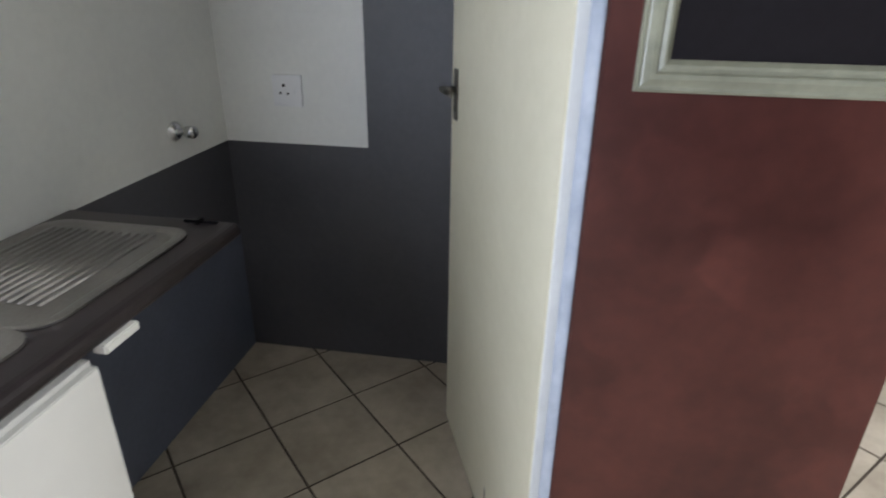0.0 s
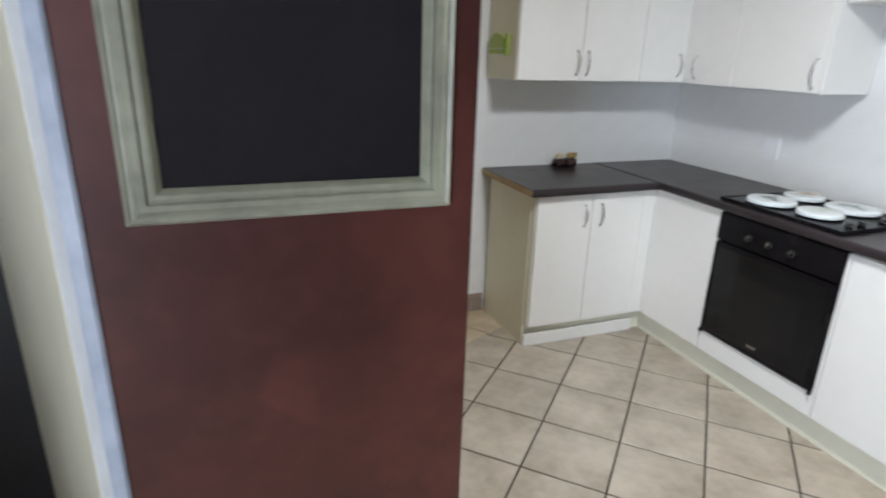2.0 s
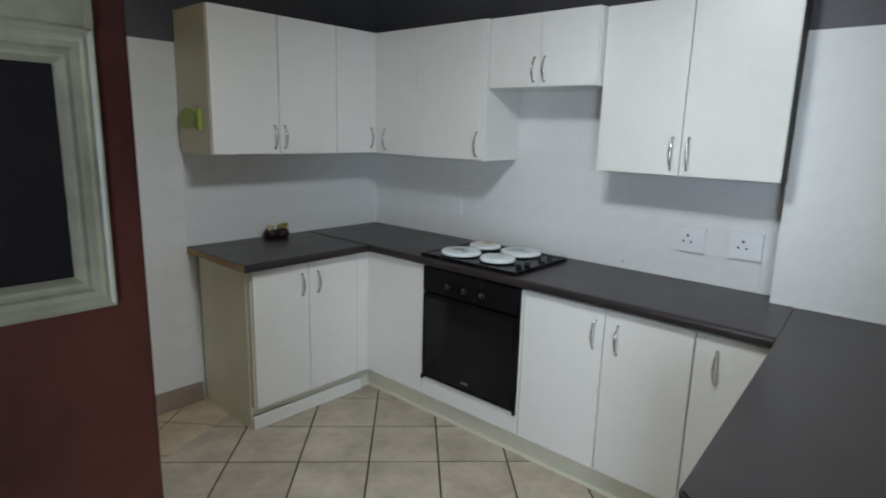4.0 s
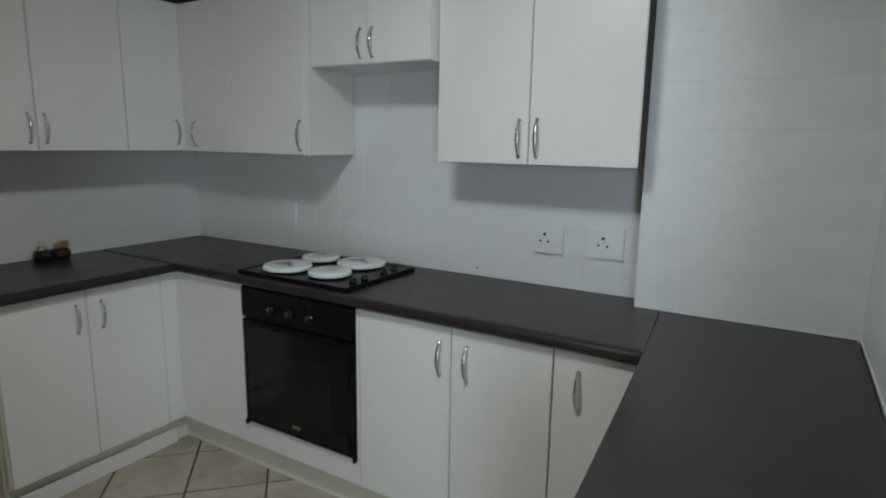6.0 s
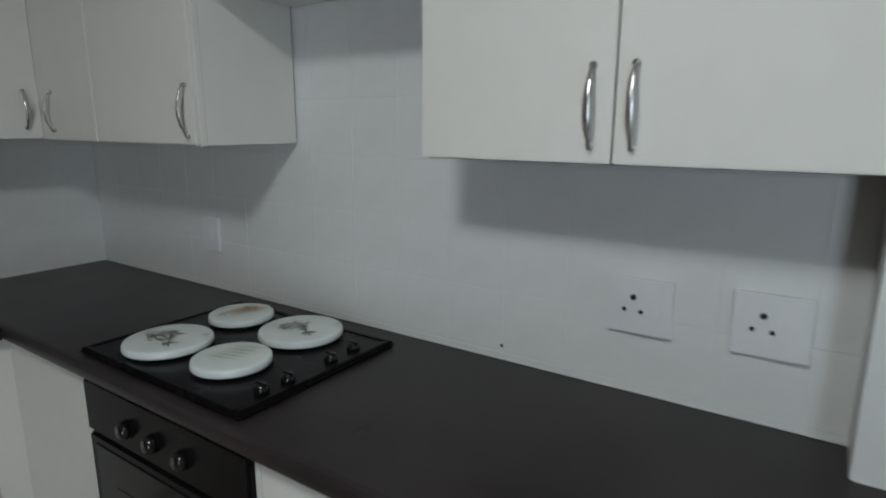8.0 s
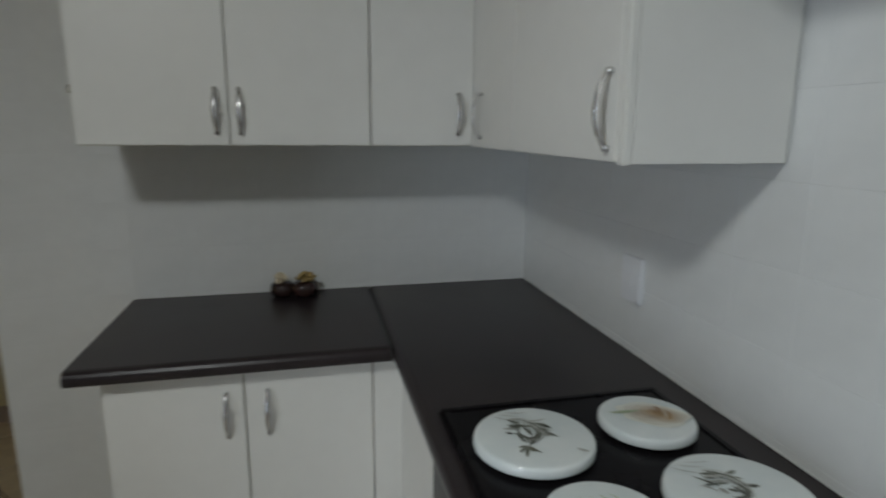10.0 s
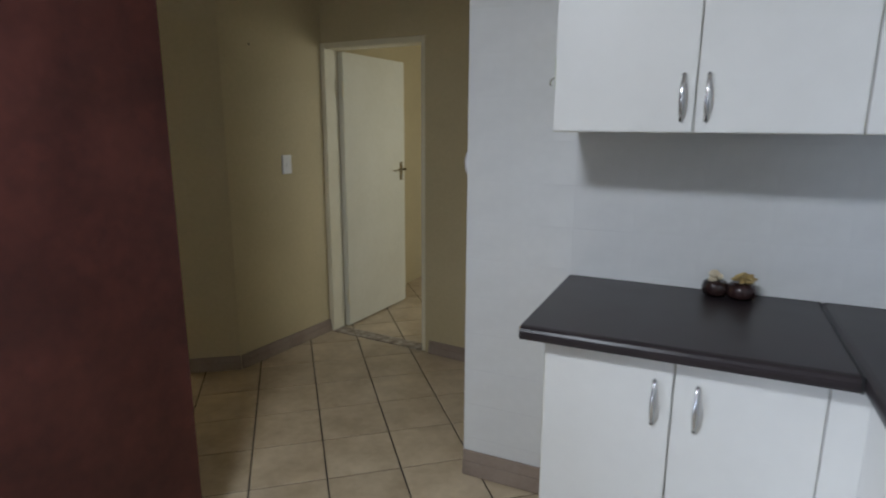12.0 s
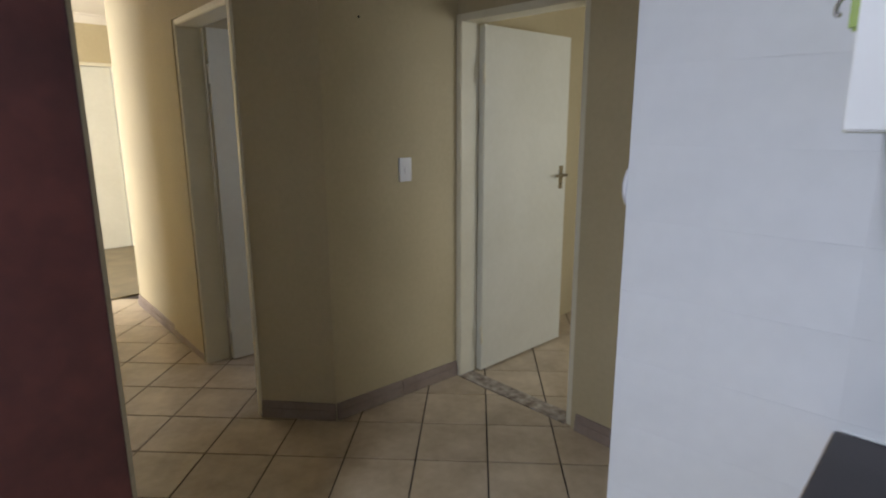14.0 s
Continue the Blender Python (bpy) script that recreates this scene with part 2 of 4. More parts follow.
wa = st(boxes("wall_kitchen_east", [(0.0012, 0.22, -3.21, 0.16, -0.05, WHITE_TOP)], M_WHITE_TILE), "white painted tiled kitchen wall")
st(box("wall_kitchen_east_upper", (0.0, 0.22, -3.21, 0.16, WHITE_TOP, H), M_GREY), "charcoal painted band above the white tiles")
wb = st(box("wall_kitchen_north", (-1.755, 0.0012, 0.0012, 0.16, -0.05, WHITE_TOP), M_WHITE_TILE), "white painted tiled kitchen wall")
st(box("wall_kitchen_north_upper", (-1.755, 0.0, 0.0, 0.16, WHITE_TOP, H), M_GREY), "charcoal painted band above the white tiles")
wc = st(box("wall_step_east", (-0.1188, 0.0, -3.21, -2.545, -0.05, WHITE_TOP), M_WHITE_TILE), "white tiled wall projection beside the cabinets")
st(box("wall_step_upper", (-0.12, 0.0, -3.21, -2.545, WHITE_TOP, H), M_GREY), "charcoal painted band above the white tiles")
st(box("wall_kitchen_south", (-1.30, 0.22, -3.43, -3.21, -0.05, WHITE_TOP), M_WHITE_TILE), "white painted wall behind the peninsula counter")
st(box("wall_kitchen_south_upper", (-1.30, 0.22, -3.43, -3.21, WHITE_TOP, H), M_GREY), "charcoal painted band above the white wall")

# scullery side
XL, YB = -4.18, -1.13
PAINT = 0.910
st(boxes("wall_scullery_west", [(XL - 0.2, XL, -3.85, YB, PAINT, H), (XL - 0.2, XL, -5.4, -4.75, PAINT, H), (XL - 0.2, XL, -4.75, -3.85, 2.02, H)], M_WHITE_WALL),
   "white painted wall above the sink beside a glazed door")
st(boxes("wall_scullery_west_lower", [(XL - 0.2, XL, -5.4, -4.75, -0.05, 0.868), (XL - 0.2, XL, -3.85, -1.93, -0.05, 0.868), (XL - 0.2, XL, -1.93, YB, -0.05, 0.56)], M_BLUE), "slate blue lower wall under the sink")
st(boxes("wall_scullery_west_band", [(XL - 0.2, XL, -5.4, -4.75, 0.868, PAINT), (XL - 0.2, XL, -3.85, -1.93, 0.868, PAINT), (XL - 0.2, XL, -1.93, YB, 0.56, PAINT)], M_GREY), "charcoal band along the countertop")
st(boxes("wall_scullery_north", [(XL, -2.6, YB, -0.79, -0.05, PAINT), (-3.625, -2.6, YB, -0.79, PAINT, H)], M_GREY), "charcoal painted scullery wall")
st(box("wall_scullery_north_white", (XL - 0.2, -3.625, YB, -0.79, PAINT, H), M_WHITE_WALL), "white painted patch of scullery wall with a socket")
st(boxes("wall_red_block", [(-2.926, -2.384, -2.21, -2.05, -0.05, H), (-2.52, -2.372, -2.05, -0.79, -0.05, H)], M_RED, bevel=0.004), "oxblood red paint-effect wall with worn corners")
st(boxes("wall_pantry_west", [(-2.94, -2.84, -1.29, YB, -0.05, H), (-2.94, -2.84, -2.05, -1.29, 2.04, H)], M_GREY), "charcoal painted wall round the pantry door")

# outer closing walls, out of view; dark to cut light bounced into the scullery
st(box("wall_dining_south", (XL, 0.22, -5.4, -5.2, -0.05, H), M_GREY), "unseen closing wall, kept dark to cut bounced light")
st(box("wall_dining_east", (0.0, 0.22, -5.2, -3.43, -0.05, H), M_GREY), "unseen closing wall, kept dark to cut bounced light")

# passage and the rooms beyond
PA, PB, PC = (-3.655, 0.19), (-3.355, 0.41), (-3.270, 1.195)
D1 = (-2.482, 1.135)
PE = (-1.70, 1.03)
L1, L2 = (-4.49, 0.306), (-5.96, 0.46)


def wall_run(name, p, q, thick, pieces, mat, label):
    """Pieces (from, to, low, high) along the wall from p to q; the wall thickens to the side of positive local y."""
    m = along(p, q)
    ob = boxes(name, [(a, b, 0, thick, lo, hi) for a, b, lo, hi in pieces], mat, m=m)
    return st(ob, label)


wall_run("wall_passage_pier", PA, PB, 0.12, [(0, dist(PA, PB), -0.05, H)], M_BEIGE, "beige painted angled pier in the passage")
wall_run("wall_passage_switch", PB, PC, 0.10, [(0, dist(PB, PC), -0.05, H)], M_BEIGE, "beige painted passage wall with a light switch")
LD = dist(PC, D1)
wall_run("wall_passage_north", PC, PE, 0.12, [(LD, dist(PC, PE), -0.05, H), (0, LD, 1.93, H)], M_BEIGE, "beige painted passage wall over and beside a door")
LL = dist(PA, L1)
LT = LL + dist(L1, L2)
wall_run("wall_passage_left", L2, PA, 0.12, [(0, dist(L1, L2), -0.05, H), (dist(L1, L2), LT, 1.94, H)], M_BEIGE, "beige painted passage wall with a doorway")
st(box("wall_passage_east", (-1.755, -1.63, 0.16, 1.3, -0.05, H), M_BEIGE), "beige painted passage wall")
st(box("wall_passage_south", (-6.2, -2.52, -0.79, -0.74, -0.05, H), M_BEIGE), "beige painted passage wall")
st(boxes("wall_far_room", [(-8.5, -8.3, -2.5, 0.42, -0.05, H), (-8.5, -8.3, 1.27, 3.4, -0.05, H), (-8.5, -8.3, 0.42, 1.27, 2.02, H)], M_BEIGE), "beige painted far wall with a closed door")
st(boxes("wall_far_room_south", [(-8.5, -7.8, -2.6, -2.4, -0.05, H), (-6.2, -6.0, -2.6, -0.74, -0.05, H), (-7.8, -6.2, -2.6, -2.4, -0.05, 0.7), (-7.8, -6.2, -2.6, -2.4, 2.1, H)], M_BEIGE), "beige painted room wall with a window")
st(box("wall_far_room_north", (-8.5, -5.6, 1.9, 2.05, -0.05, H), M_BEIGE), "beige painted room wall")
st(boxes("wall_bedroom", [(-3.9, -0.9, 2.95, 3.1, -0.05, H), (-3.47, -3.37, 1.33, 2.95, -0.05, H), (-1.05, -0.9, 1.0, 2.95, -0.05, 0.8), (-1.05, -0.9, 1.0, 2.95, 2.1, H)], M_BEIGE), "yellow beige painted bedroom wall")
st(boxes("wall_bathroom", [(-5.6, -3.5, 2.0, 2.1, -0.05, H), (-5.6, -5.5, 0.55, 2.0, -0.05, H)], M_BEIGE), "beige painted room wall behind the doorway")
st(box("carpet_far_room", (-8.3, -6.25, -2.4, 1.9, -0.003, 0.012), M_CARPET), "olive brown carpet in the far room")

# cornice in the passage
def cornice(name, p, q):
    m = along(p, q)
    bm = bmesh.new()
    d = dist(p, q)
    prof = [(0, H - 0.09), (-0.012, H - 0.088), (-0.03, H - 0.06), (-0.058, H - 0.025), (-0.085, H - 0.012), (-0.09, H - 0.001), (0, H - 0.001)]
    a = [bm.verts.new((0, y, z)) for y, z in prof]
    b = [bm.verts.new((d, y, z)) for y, z in prof]
    for i in range(len(prof)):
        j = (i + 1) % len(prof)
        bm.faces.new((a[i], a[j], b[j], b[i]))
    bm.faces.new(a)
    bm.faces.new(b)
    bm.transform(m)
    return st(finish(bm, name, M_CEIL), "white coved plaster cornice")


for p, q in ((L2, PA), (PA, PB), (PB, PC), (PC, PE), ((-8.3, 0), (-8.3, 1.9))):
    cornice("trim_cornice", p, q)


def skirting(p, q, a=0.0, b=None, h=0.085):
    m = along(p, q)
    d = dist(p, q) if b is None else b
    bm = bmesh.new()
    n = max(1, round((d - a) / 0.33))
    w = (d - a) / n
    for i in range(n):
        add_box(bm, a + i * w + 0.001, a + (i + 1) * w - 0.001, -0.011, -0.0005, 0.0005, h)
        add_box(bm, a + i * w + 0.001, a + (i + 1) * w - 0.001, -0.018, -0.0115, 0.0005, h * 0.62)
    bm.transform(m)
    return st(finish(bm, "baseboard", M_SKIRT, bevel=0.003), "mauve grey tile skirting")


skirting(PA, PB)
skirting(PB, PC)
skirting(PC, PE, LD + 0.03)
skirting(L2, L1)
skirting((-1.755, 0.0), (-1.31, 0.0), h=0.11)
skirting((-3.30, 2.95), (-1.1, 2.95))


# ---- doors ----
def steel_frame(name, p, q, height, depth, label, w=0.035, proud=0.012):
    """A steel door frame in the opening between p and q of a wall that thickens to local +y."""
    m = along(p, q)
    d = dist(p, q)
    ob = boxes(name, [(0, w, -proud, depth, 0.0, height), (d - w, d, -proud, depth, 0.0, height), (w, d - w, -proud, depth, height - w, height)], M_FRAME, bevel=0.004, m=m)
    return st(ob, label)


def lever_set(parent, x, z, face, side, metal):
    """A lever handle with its long plate on the face at local y; side is the way that the lever points."""
    s = -1 if face <= 0 else 1
    boxes("handle_plate", [(x - 0.019, x + 0.019, face, face + s * 0.004, z - 0.085, z + 0.055)], metal, parent, bevel=0.0015)
    bm = bmesh.new()
    bmesh.ops.create_cone(bm, cap_ends=True, segments=14, radius1=0.009, radius2=0.008, depth=0.04, matrix=Matrix.Translation((x, face + s * 0.02, z)) @ Matrix.Rotation(radians(90), 4, "X"))
    bmesh.ops.create_cone(bm, cap_ends=True, segments=14, radius1=0.009, radius2=0.0065, depth=0.105, matrix=Matrix.Translation((x + side * 0.045, face + s * 0.04, z)) @ Matrix.Rotation(radians(90 * side), 4, "Y"))
    finish(bm, "lever", metal, parent, smooth=True)
    bm = bmesh.new()
    bmesh.ops.create_cone(bm, cap_ends=True, segments=10, radius1=0.006, radius2=0.006, depth=0.003, matrix=Matrix.Translation((x, face + s * 0.005, z - 0.055)) @ Matrix.Rotation(radians(90), 4, "X"))
    finish(bm, "keyhole", M_DARK, parent)


def flush_door(name, hinge, free, height, label, mat, handle_side=True, hinges=True, hz=1.08, metal=M_BRASS):
    """A flush door leaf from hinge to free edge; local x runs from the hinge, thickness centred on y."""
    ang = math.degrees(math.atan2(free[1] - hinge[1], free[0] - hinge[0]))
    root = empty(name, hinge[0], hinge[1], 0.006, ang)
    d = dist(hinge, free)
    box("leaf", (0.006, d, -0.02, 0.02, 0.004, height), mat, root, bevel=0.003)
    if handle_side:
        lever_set(root, d - 0.055, hz, -0.02, -1, metal)
        lever_set(root, d - 0.055, hz, 0.02, -1, metal)
    if hinges:
        for z in (0.22, height - 0.24):
            bm = bmesh.new()
            bmesh.ops.create_cone(bm, cap_ends=True, segments=10, radius1=0.008, radius2=0.008, depth=0.10, matrix=Matrix.Translation((0.0, -0.022, z)))
            finish(bm, "hinge", M_FRAME, root, smooth=True)
    return tagged(root, label, "door")


steel_frame("door_frame_bedroom", PC, D1, 1.93, 0.12, "cream enamelled steel door frame")
flush_door("door", (-3.205, 1.30), (-3.155, 2.06), 1.885, "cream flush door standing open into the bedroom", M_DOOR)
steel_frame("door_frame_bathroom", L1, PA, 1.94, 0.12, "cream enamelled steel door frame")
flush_door("door", (-4.405, 0.415), (-4.34, 1.165), 1.90, "cream flush door standing open in the passage doorway", M_DOOR)
steel_frame("door_frame_far", (-8.3, 0.42), (-8.3, 1.27), 2.02, 0.12, "cream enamelled steel door frame")
flush_door("door", (-8.34, 1.232), (-8.34, 0.458), 1.975, "closed cream flush door across the far room", M_DOOR)
# pantry door and the pale edge of its frame
st(boxes("door_frame_pantry", [(-2.9485, -2.9265, -2.2125, -2.205, 0, H - 0.002), (-2.95, -2.84, -1.33, -1.292, 0, 2.04), (-2.95, -2.84, -2.048, -1.33, 2.0, 2.038)], M_EDGE, bevel=0.003), "pale blue-grey painted frame edge beside the red wall")
pantry = flush_door("door", (-2.948, -2.190), (-3.248, -1.455), 2.0, "cream flush door ajar with chipped lower paint", M_CREAM, hinges=False, hz=1.185, metal=M_BRONZE)
# whiter strip over the hinge edge of the cream leaf
box("hinge_edge_strip", (0.001, 0.0058, -0.019, 0.0195, 0.004, 2.0), M_EDGE_WHITE, pantry, bevel=0.001)
for x, z, w, h in ((0.30, 0.10, 0.008, 0.05), (0.05, 0.07, 0.010, 0.03), (0.06, 0.12, 0.006, 0.05)):
    prism("paint_chip", [(x, z), (x + w, z + 0.3 * h), (x + 0.8 * w, z + h), (x + 0.2 * w, z + 0.7 * h)], 0, 0.0008, M_CHIP_SHADE, pantry, m=Matrix.Translation((0, 0.0201, 0)) @ Matrix.Rotation(radians(90), 4, "X") @ Matrix.Diagonal((1, 1, -1, 1)))


# ---- windows that let the daylight in ----
def window(name, p, q, z0, z1, label):
    m = along(p, q)
    d = dist(p, q)
    root = st(empty(name), label)
    bars = [(0, 0.04, 0.02, 0.07, z0, z1), (d - 0.04, d, 0.02, 0.07, z0, z1), (0.04, d - 0.04, 0.02, 0.07, z0, z0 + 0.04), (0.04, d - 0.04, 0.02, 0.07, z1 - 0.04, z1), (d / 2 - 0.02, d / 2 + 0.02, 0.022, 0.068, z0 + 0.04, z1 - 0.04)]
    boxes("frame", bars, M_FRAME, root, m=m)
    pane = box("pane", (0.04, d - 0.04, 0.042, 0.047, z0 + 0.04, z1 - 0.04), M_PANE, root, m=m)
    pane.visible_shadow = False
    return root


window("window_1", (XL - 0.1, -4.75), (XL - 0.1, -3.85), 0.0, 2.02, "cream framed glazed back door beside the sink")
window("window_2", (-6.2, -2.5), (-7.8, -2.5), 0.7, 2.1, "cream framed window of the far room")
window("window_3", (-0.98, 2.95), (-0.98, 1.0), 0.8, 2.1, "cream framed bedroom window")


# ---- kitchen cabinets ----
def bow_handle(parent, x, z0, z1, m, y=0.0):
    """An upright bow handle on the face at local y, bulging towards -y."""
    bm = bmesh.new()
    rings = []
    n, k = 14, 8
    for i in range(n + 1):
        t = i / n
        out = 0.004 + 0.024 * math.sin(math.pi * t) ** 0.75
        w = 0.0028 + 0.0040 * math.sin(math.pi * t)
        rings.append([bm.verts.new((x + w * math.cos(2 * math.pi * j / k), y - out + 0.0032 * math.sin(2 * math.pi * j / k), z0 + (z1 - z0) * t)) for j in range(k)])
    for a, b in zip(rings, rings[1:]):
        for j in range(k):
            bm.faces.new((a[j], a[(j + 1) % k], b[(j + 1) % k], b[j]))
    bm.faces.new(rings[0])
    bm.faces.new(rings[-1])
    for z in (z0 + 0.006, z1 - 0.006):
        bmesh.ops.create_cone(bm, cap_ends=True, segments=10, radius1=0.005, radius2=0.005, depth=0.012, matrix=Matrix.Translation((x, y - 0.005, z)) @ Matrix.Rotation(radians(90), 4, "X"))
    bm.transform(m)
    return finish(bm, "handle", M_CHROME, parent, smooth=True)


def cabinet(name, m, x0, x1, depth, z0, z1, doors, label, plinth=None, side_mat=M_CABSIDE, fillers=()):
    """A unit whose door faces lie at local y 0; doors are (x0, x1, z0, z1, handle x or None, handle z0, handle z1)."""
    root = tagged(empty(name), label, "cabinet", "fitted kitchen cabinets")
    box("body", (x0, x1, 0.018, depth, z0, z1), side_mat, root, bevel=0.001, m=m)
    for a, b, lo, hi, hx, h0, h1 in doors:
        box("door", (a + 0.0020, b - 0.0020, 0.0, 0.017, lo, hi), M_CAB, root, bevel=0.0022, m=m)
        if hx is not None:
            bow_handle(root, hx, h0, h1, m)
    for a, b, lo, hi in fillers:
        box("filler_panel", (a + 0.001, b - 0.001, 0.002, 0.0175, lo, hi), M_CAB, root, bevel=0.0015, m=m)
    if plinth:
        a, b, back = plinth
        box("plinth", (a, b, back, back + 0.018, 0.0, z0 - 0.002), M_CABSIDE, root, bevel=0.001, m=m)
        bm = bmesh.new()
        add_box(bm, a + 0.01, b - 0.01, back - 0.006, back - 0.0005, 0.0, 0.012)
        bm.transform(m)
        finish(bm, "plinth_strip", M_CABSIDE, root, bevel=0.002)
    return root


MB = facing_b(-0.56)
cabinet("base_cabinet", MB, -1.296, -0.59, 0.54, 0.125, 0.860, [(-1.292, -0.963, 0.128, 0.850, -1.008, 0.675, 0.800), (-0.963, -0.636, 0.128, 0.850, -0.908, 0.675, 0.800)],
        "white two-door base cabinet with bow handles", (-1.296, -0.50, 0.05), fillers=[(-0.636, -0.546, 0.128, 0.856)])
box("end_panel", (-1.3005, -1.2965, -0.508, -0.02, 0.0, 0.860), M_CABSIDE, bpy.data.objects["base_cabinet"], bevel=0.0008)
box("toe_board", (-1.298, -0.585, -0.534, -0.519, 0.0005, 0.072), M_CAB, bpy.data.objects["base_cabinet"], bevel=0.002)
MA = facing_a(-0.56)
cabinet("base_cabinet", MA, 0.562, 1.020, 0.54, 0.125, 0.860, [], "blank white corner base panel beside the oven", (0.50, 1.64, 0.05), fillers=[(0.5595, 1.016, 0.128, 0.856)])
cabinet("base_cabinet", MA, 1.645, 2.41, 0.54, 0.125, 0.860, [(1.655, 2.052, 0.128, 0.850, 2.010, 0.668, 0.800), (2.052, 2.412, 0.128, 0.850, 2.113, 0.668, 0.800)],
        "white two-door base cabinet with bow handles", (1.64, 2.70, 0.05))
cabinet("base_cabinet", MA, 2.412, 2.70, 0.54, 0.125, 0.860, [(2.414, 2.70, 0.128, 0.850, 2.494, 0.668, 0.800)], "white single-door base cabinet beside the peninsula")
cabinet("peninsula_cabinet", pose(0, -2.80, 0, 0, 0, 180), 0.60, 1.66, 0.38, 0.125, 0.860, [], "white panelled cabinet under the peninsula counter", (0.60, 1.66, 0.05), fillers=[(0.62, 1.15, 0.128, 0.856), (1.15, 1.655, 0.128, 0.856)])

TOPZ = 2.100
MUB = facing_b(-0.352)
cabinet("wall_cabinet", MUB, -1.352, -0.607, 0.345, 1.404, TOPZ, [(-1.351, -0.980, 1.406, TOPZ, -1.012, 1.432, 1.557), (-0.980, -0.607, 1.406, TOPZ, -0.952, 1.432, 1.557)], "white two-door wall cabinet with bow handles")
cabinet("wall_cabinet", MUB, -0.607, -0.02, 0.345, 1.404, TOPZ, [(-0.607, -0.3105, 1.406, TOPZ, -0.358, 1.432, 1.555)], "white corner wall cabinet with bow handle")
MUA = facing_a(-0.312)
cabinet("wall_cabinet", MUA, 0.345, 1.184, 0.305, 1.400, TOPZ, [(0.336, 0.690, 1.402, TOPZ, 0.440, 1.425, 1.552), (0.690, 1.166, 1.402, TOPZ, 1.142, 1.418, 1.550)], "white wall cabinet beside the hood recess", fillers=[(1.166, 1.186, 1.398, TOPZ)], side_mat=M_CAB)
cabinet("hood_cabinet", facing_a(-0.29), 1.188, 1.786, 0.285, 1.765, TOPZ, [(1.190, 1.488, 1.767, TOPZ, 1.460, 1.785, 1.905), (1.488, 1.785, 1.767, TOPZ, 1.518, 1.785, 1.905)], "short white two-door cabinet above the hob", side_mat=M_CAB)
MUR = facing_a(-0.235)
cabinet("wall_cabinet", MUR, 1.792, 2.543, 0.228, 1.388, TOPZ, [(1.788, 2.165, 1.390, TOPZ, 2.130, 1.412, 1.552), (2.165, 2.548, 1.390, TOPZ, 2.198, 1.412, 1.552)], "white two-door wall cabinet with dark end", side_mat=M_CHIP_SHADE)


# ---- worktops ----
def worktop(name, m, x0, x1, depth, label, zt=0.900, th=0.036, skew=0.0):
    """A postformed top: local x along the front, front nose at local y 0."""
    prof = [(depth, zt), (0.022, zt), (0.012, zt - 0.0015), (0.005, zt - 0.006), (0.001, zt - 0.013), (0.0, zt - 0.020), (0.001, zt - th + 0.006), (0.005, zt - th), (depth, zt - th)]
    bm = bmesh.new()
    a = [bm.verts.new((x0, y, z)) for y, z in prof]
    b = [bm.verts.new((x1 + skew * y, y, z)) for y, z in prof]
    for i in range(len(prof)):
        j = (i + 1) % len(prof)
        bm.faces.new((a[i], a[j], b[j], b[i]))
    bm.faces.new(a)
    bm.faces.new(b)
    bm.transform(m)
    return tagged(finish(bm, name, M_TOP), label, "countertop")


worktop("countertop", facing_b(-0.610), -1.352, -0.594, 0.606, "charcoal laminate countertop with rounded front, raw end")
tagged(box("countertop_end", (-1.3545, -1.3525, -0.600, -0.006, 0.866, 0.896), M_WOOD), "raw brown board end of the countertop", "edge strip")
worktop("countertop", facing_a(-0.588), 0.0, 2.672, 0.585, "charcoal laminate countertop under the hob", skew=-0.09)
tagged(prism("countertop", [(-0.123, -2.633), (-0.59, -2.678), (-0.62, -2.681), (-1.66, -2.752), (-1.70, -2.80), (-1.70, -3.204), (-0.123, -3.204)], 0.864, 0.900, M_TOP, bevel=0.006), "charcoal laminate peninsula countertop", "countertop")
tagged(box("joint_strip", (-0.5935, -0.5885, -0.612, -0.004, 0.864, 0.9025), M_SEAM, bevel=0.001), "dark metal joint strip between countertops", "joint strip")
tagged(prism("joint_strip", [(-0.124, -2.629), (-0.591, -2.674), (-0.591, -2.679), (-0.124, -2.634)], 0.864, 0.9025, M_SEAM), "dark metal joint strip between countertops", "joint strip")
for d in ((-0.0035, 0.0, -2.54, -0.006, 0.9005, 0.904), (-1.345, -0.006, -0.0035, 0.0, 0.9005, 0.904), (-0.1235, -0.12, -3.206, -2.548, 0.9005, 0.904), (-1.25, -0.125, -3.21, -3.2065, 0.9005, 0.904)):
    st(box("trim_sealant", d, M_WHITE_TILE, bevel=0.001), "white sealant bead along the worktop")

# ---- hob and oven ----
hob = tagged(empty("hob"), "black enamel four-plate electric hob with knobs", "hob")
boxes("hob_tray", [(-0.555, -0.078, -1.592, -0.978, 0.9005, 0.914)], M_BLACK, hob, bevel=0.006)
boxes("hob_rim", [(-0.548, -0.086, -1.000, -0.986, 0.912, 0.917), (-0.548, -0.086, -1.584, -1.570, 0.912, 0.917), (-0.548, -0.534, -1.570, -1.000, 0.912, 0.917), (-0.100, -0.086, -1.570, -1.000, 0.912, 0.917)], M_BLACK, hob, bevel=0.002)
COVERS = ((-0.425, -1.156, 0.105), (-0.197, -1.137, 0.088), (-0.192, -1.371, 0.108), (-0.410, -1.382, 0.090))
for x, y, r in COVERS:
    lathe("hot_plate", [(r * 0.86, 0.9125), (r * 0.86, 0.919), (r * 0.8, 0.921)], M_BLACK, hob, Matrix.Translation((x, y, 0)))
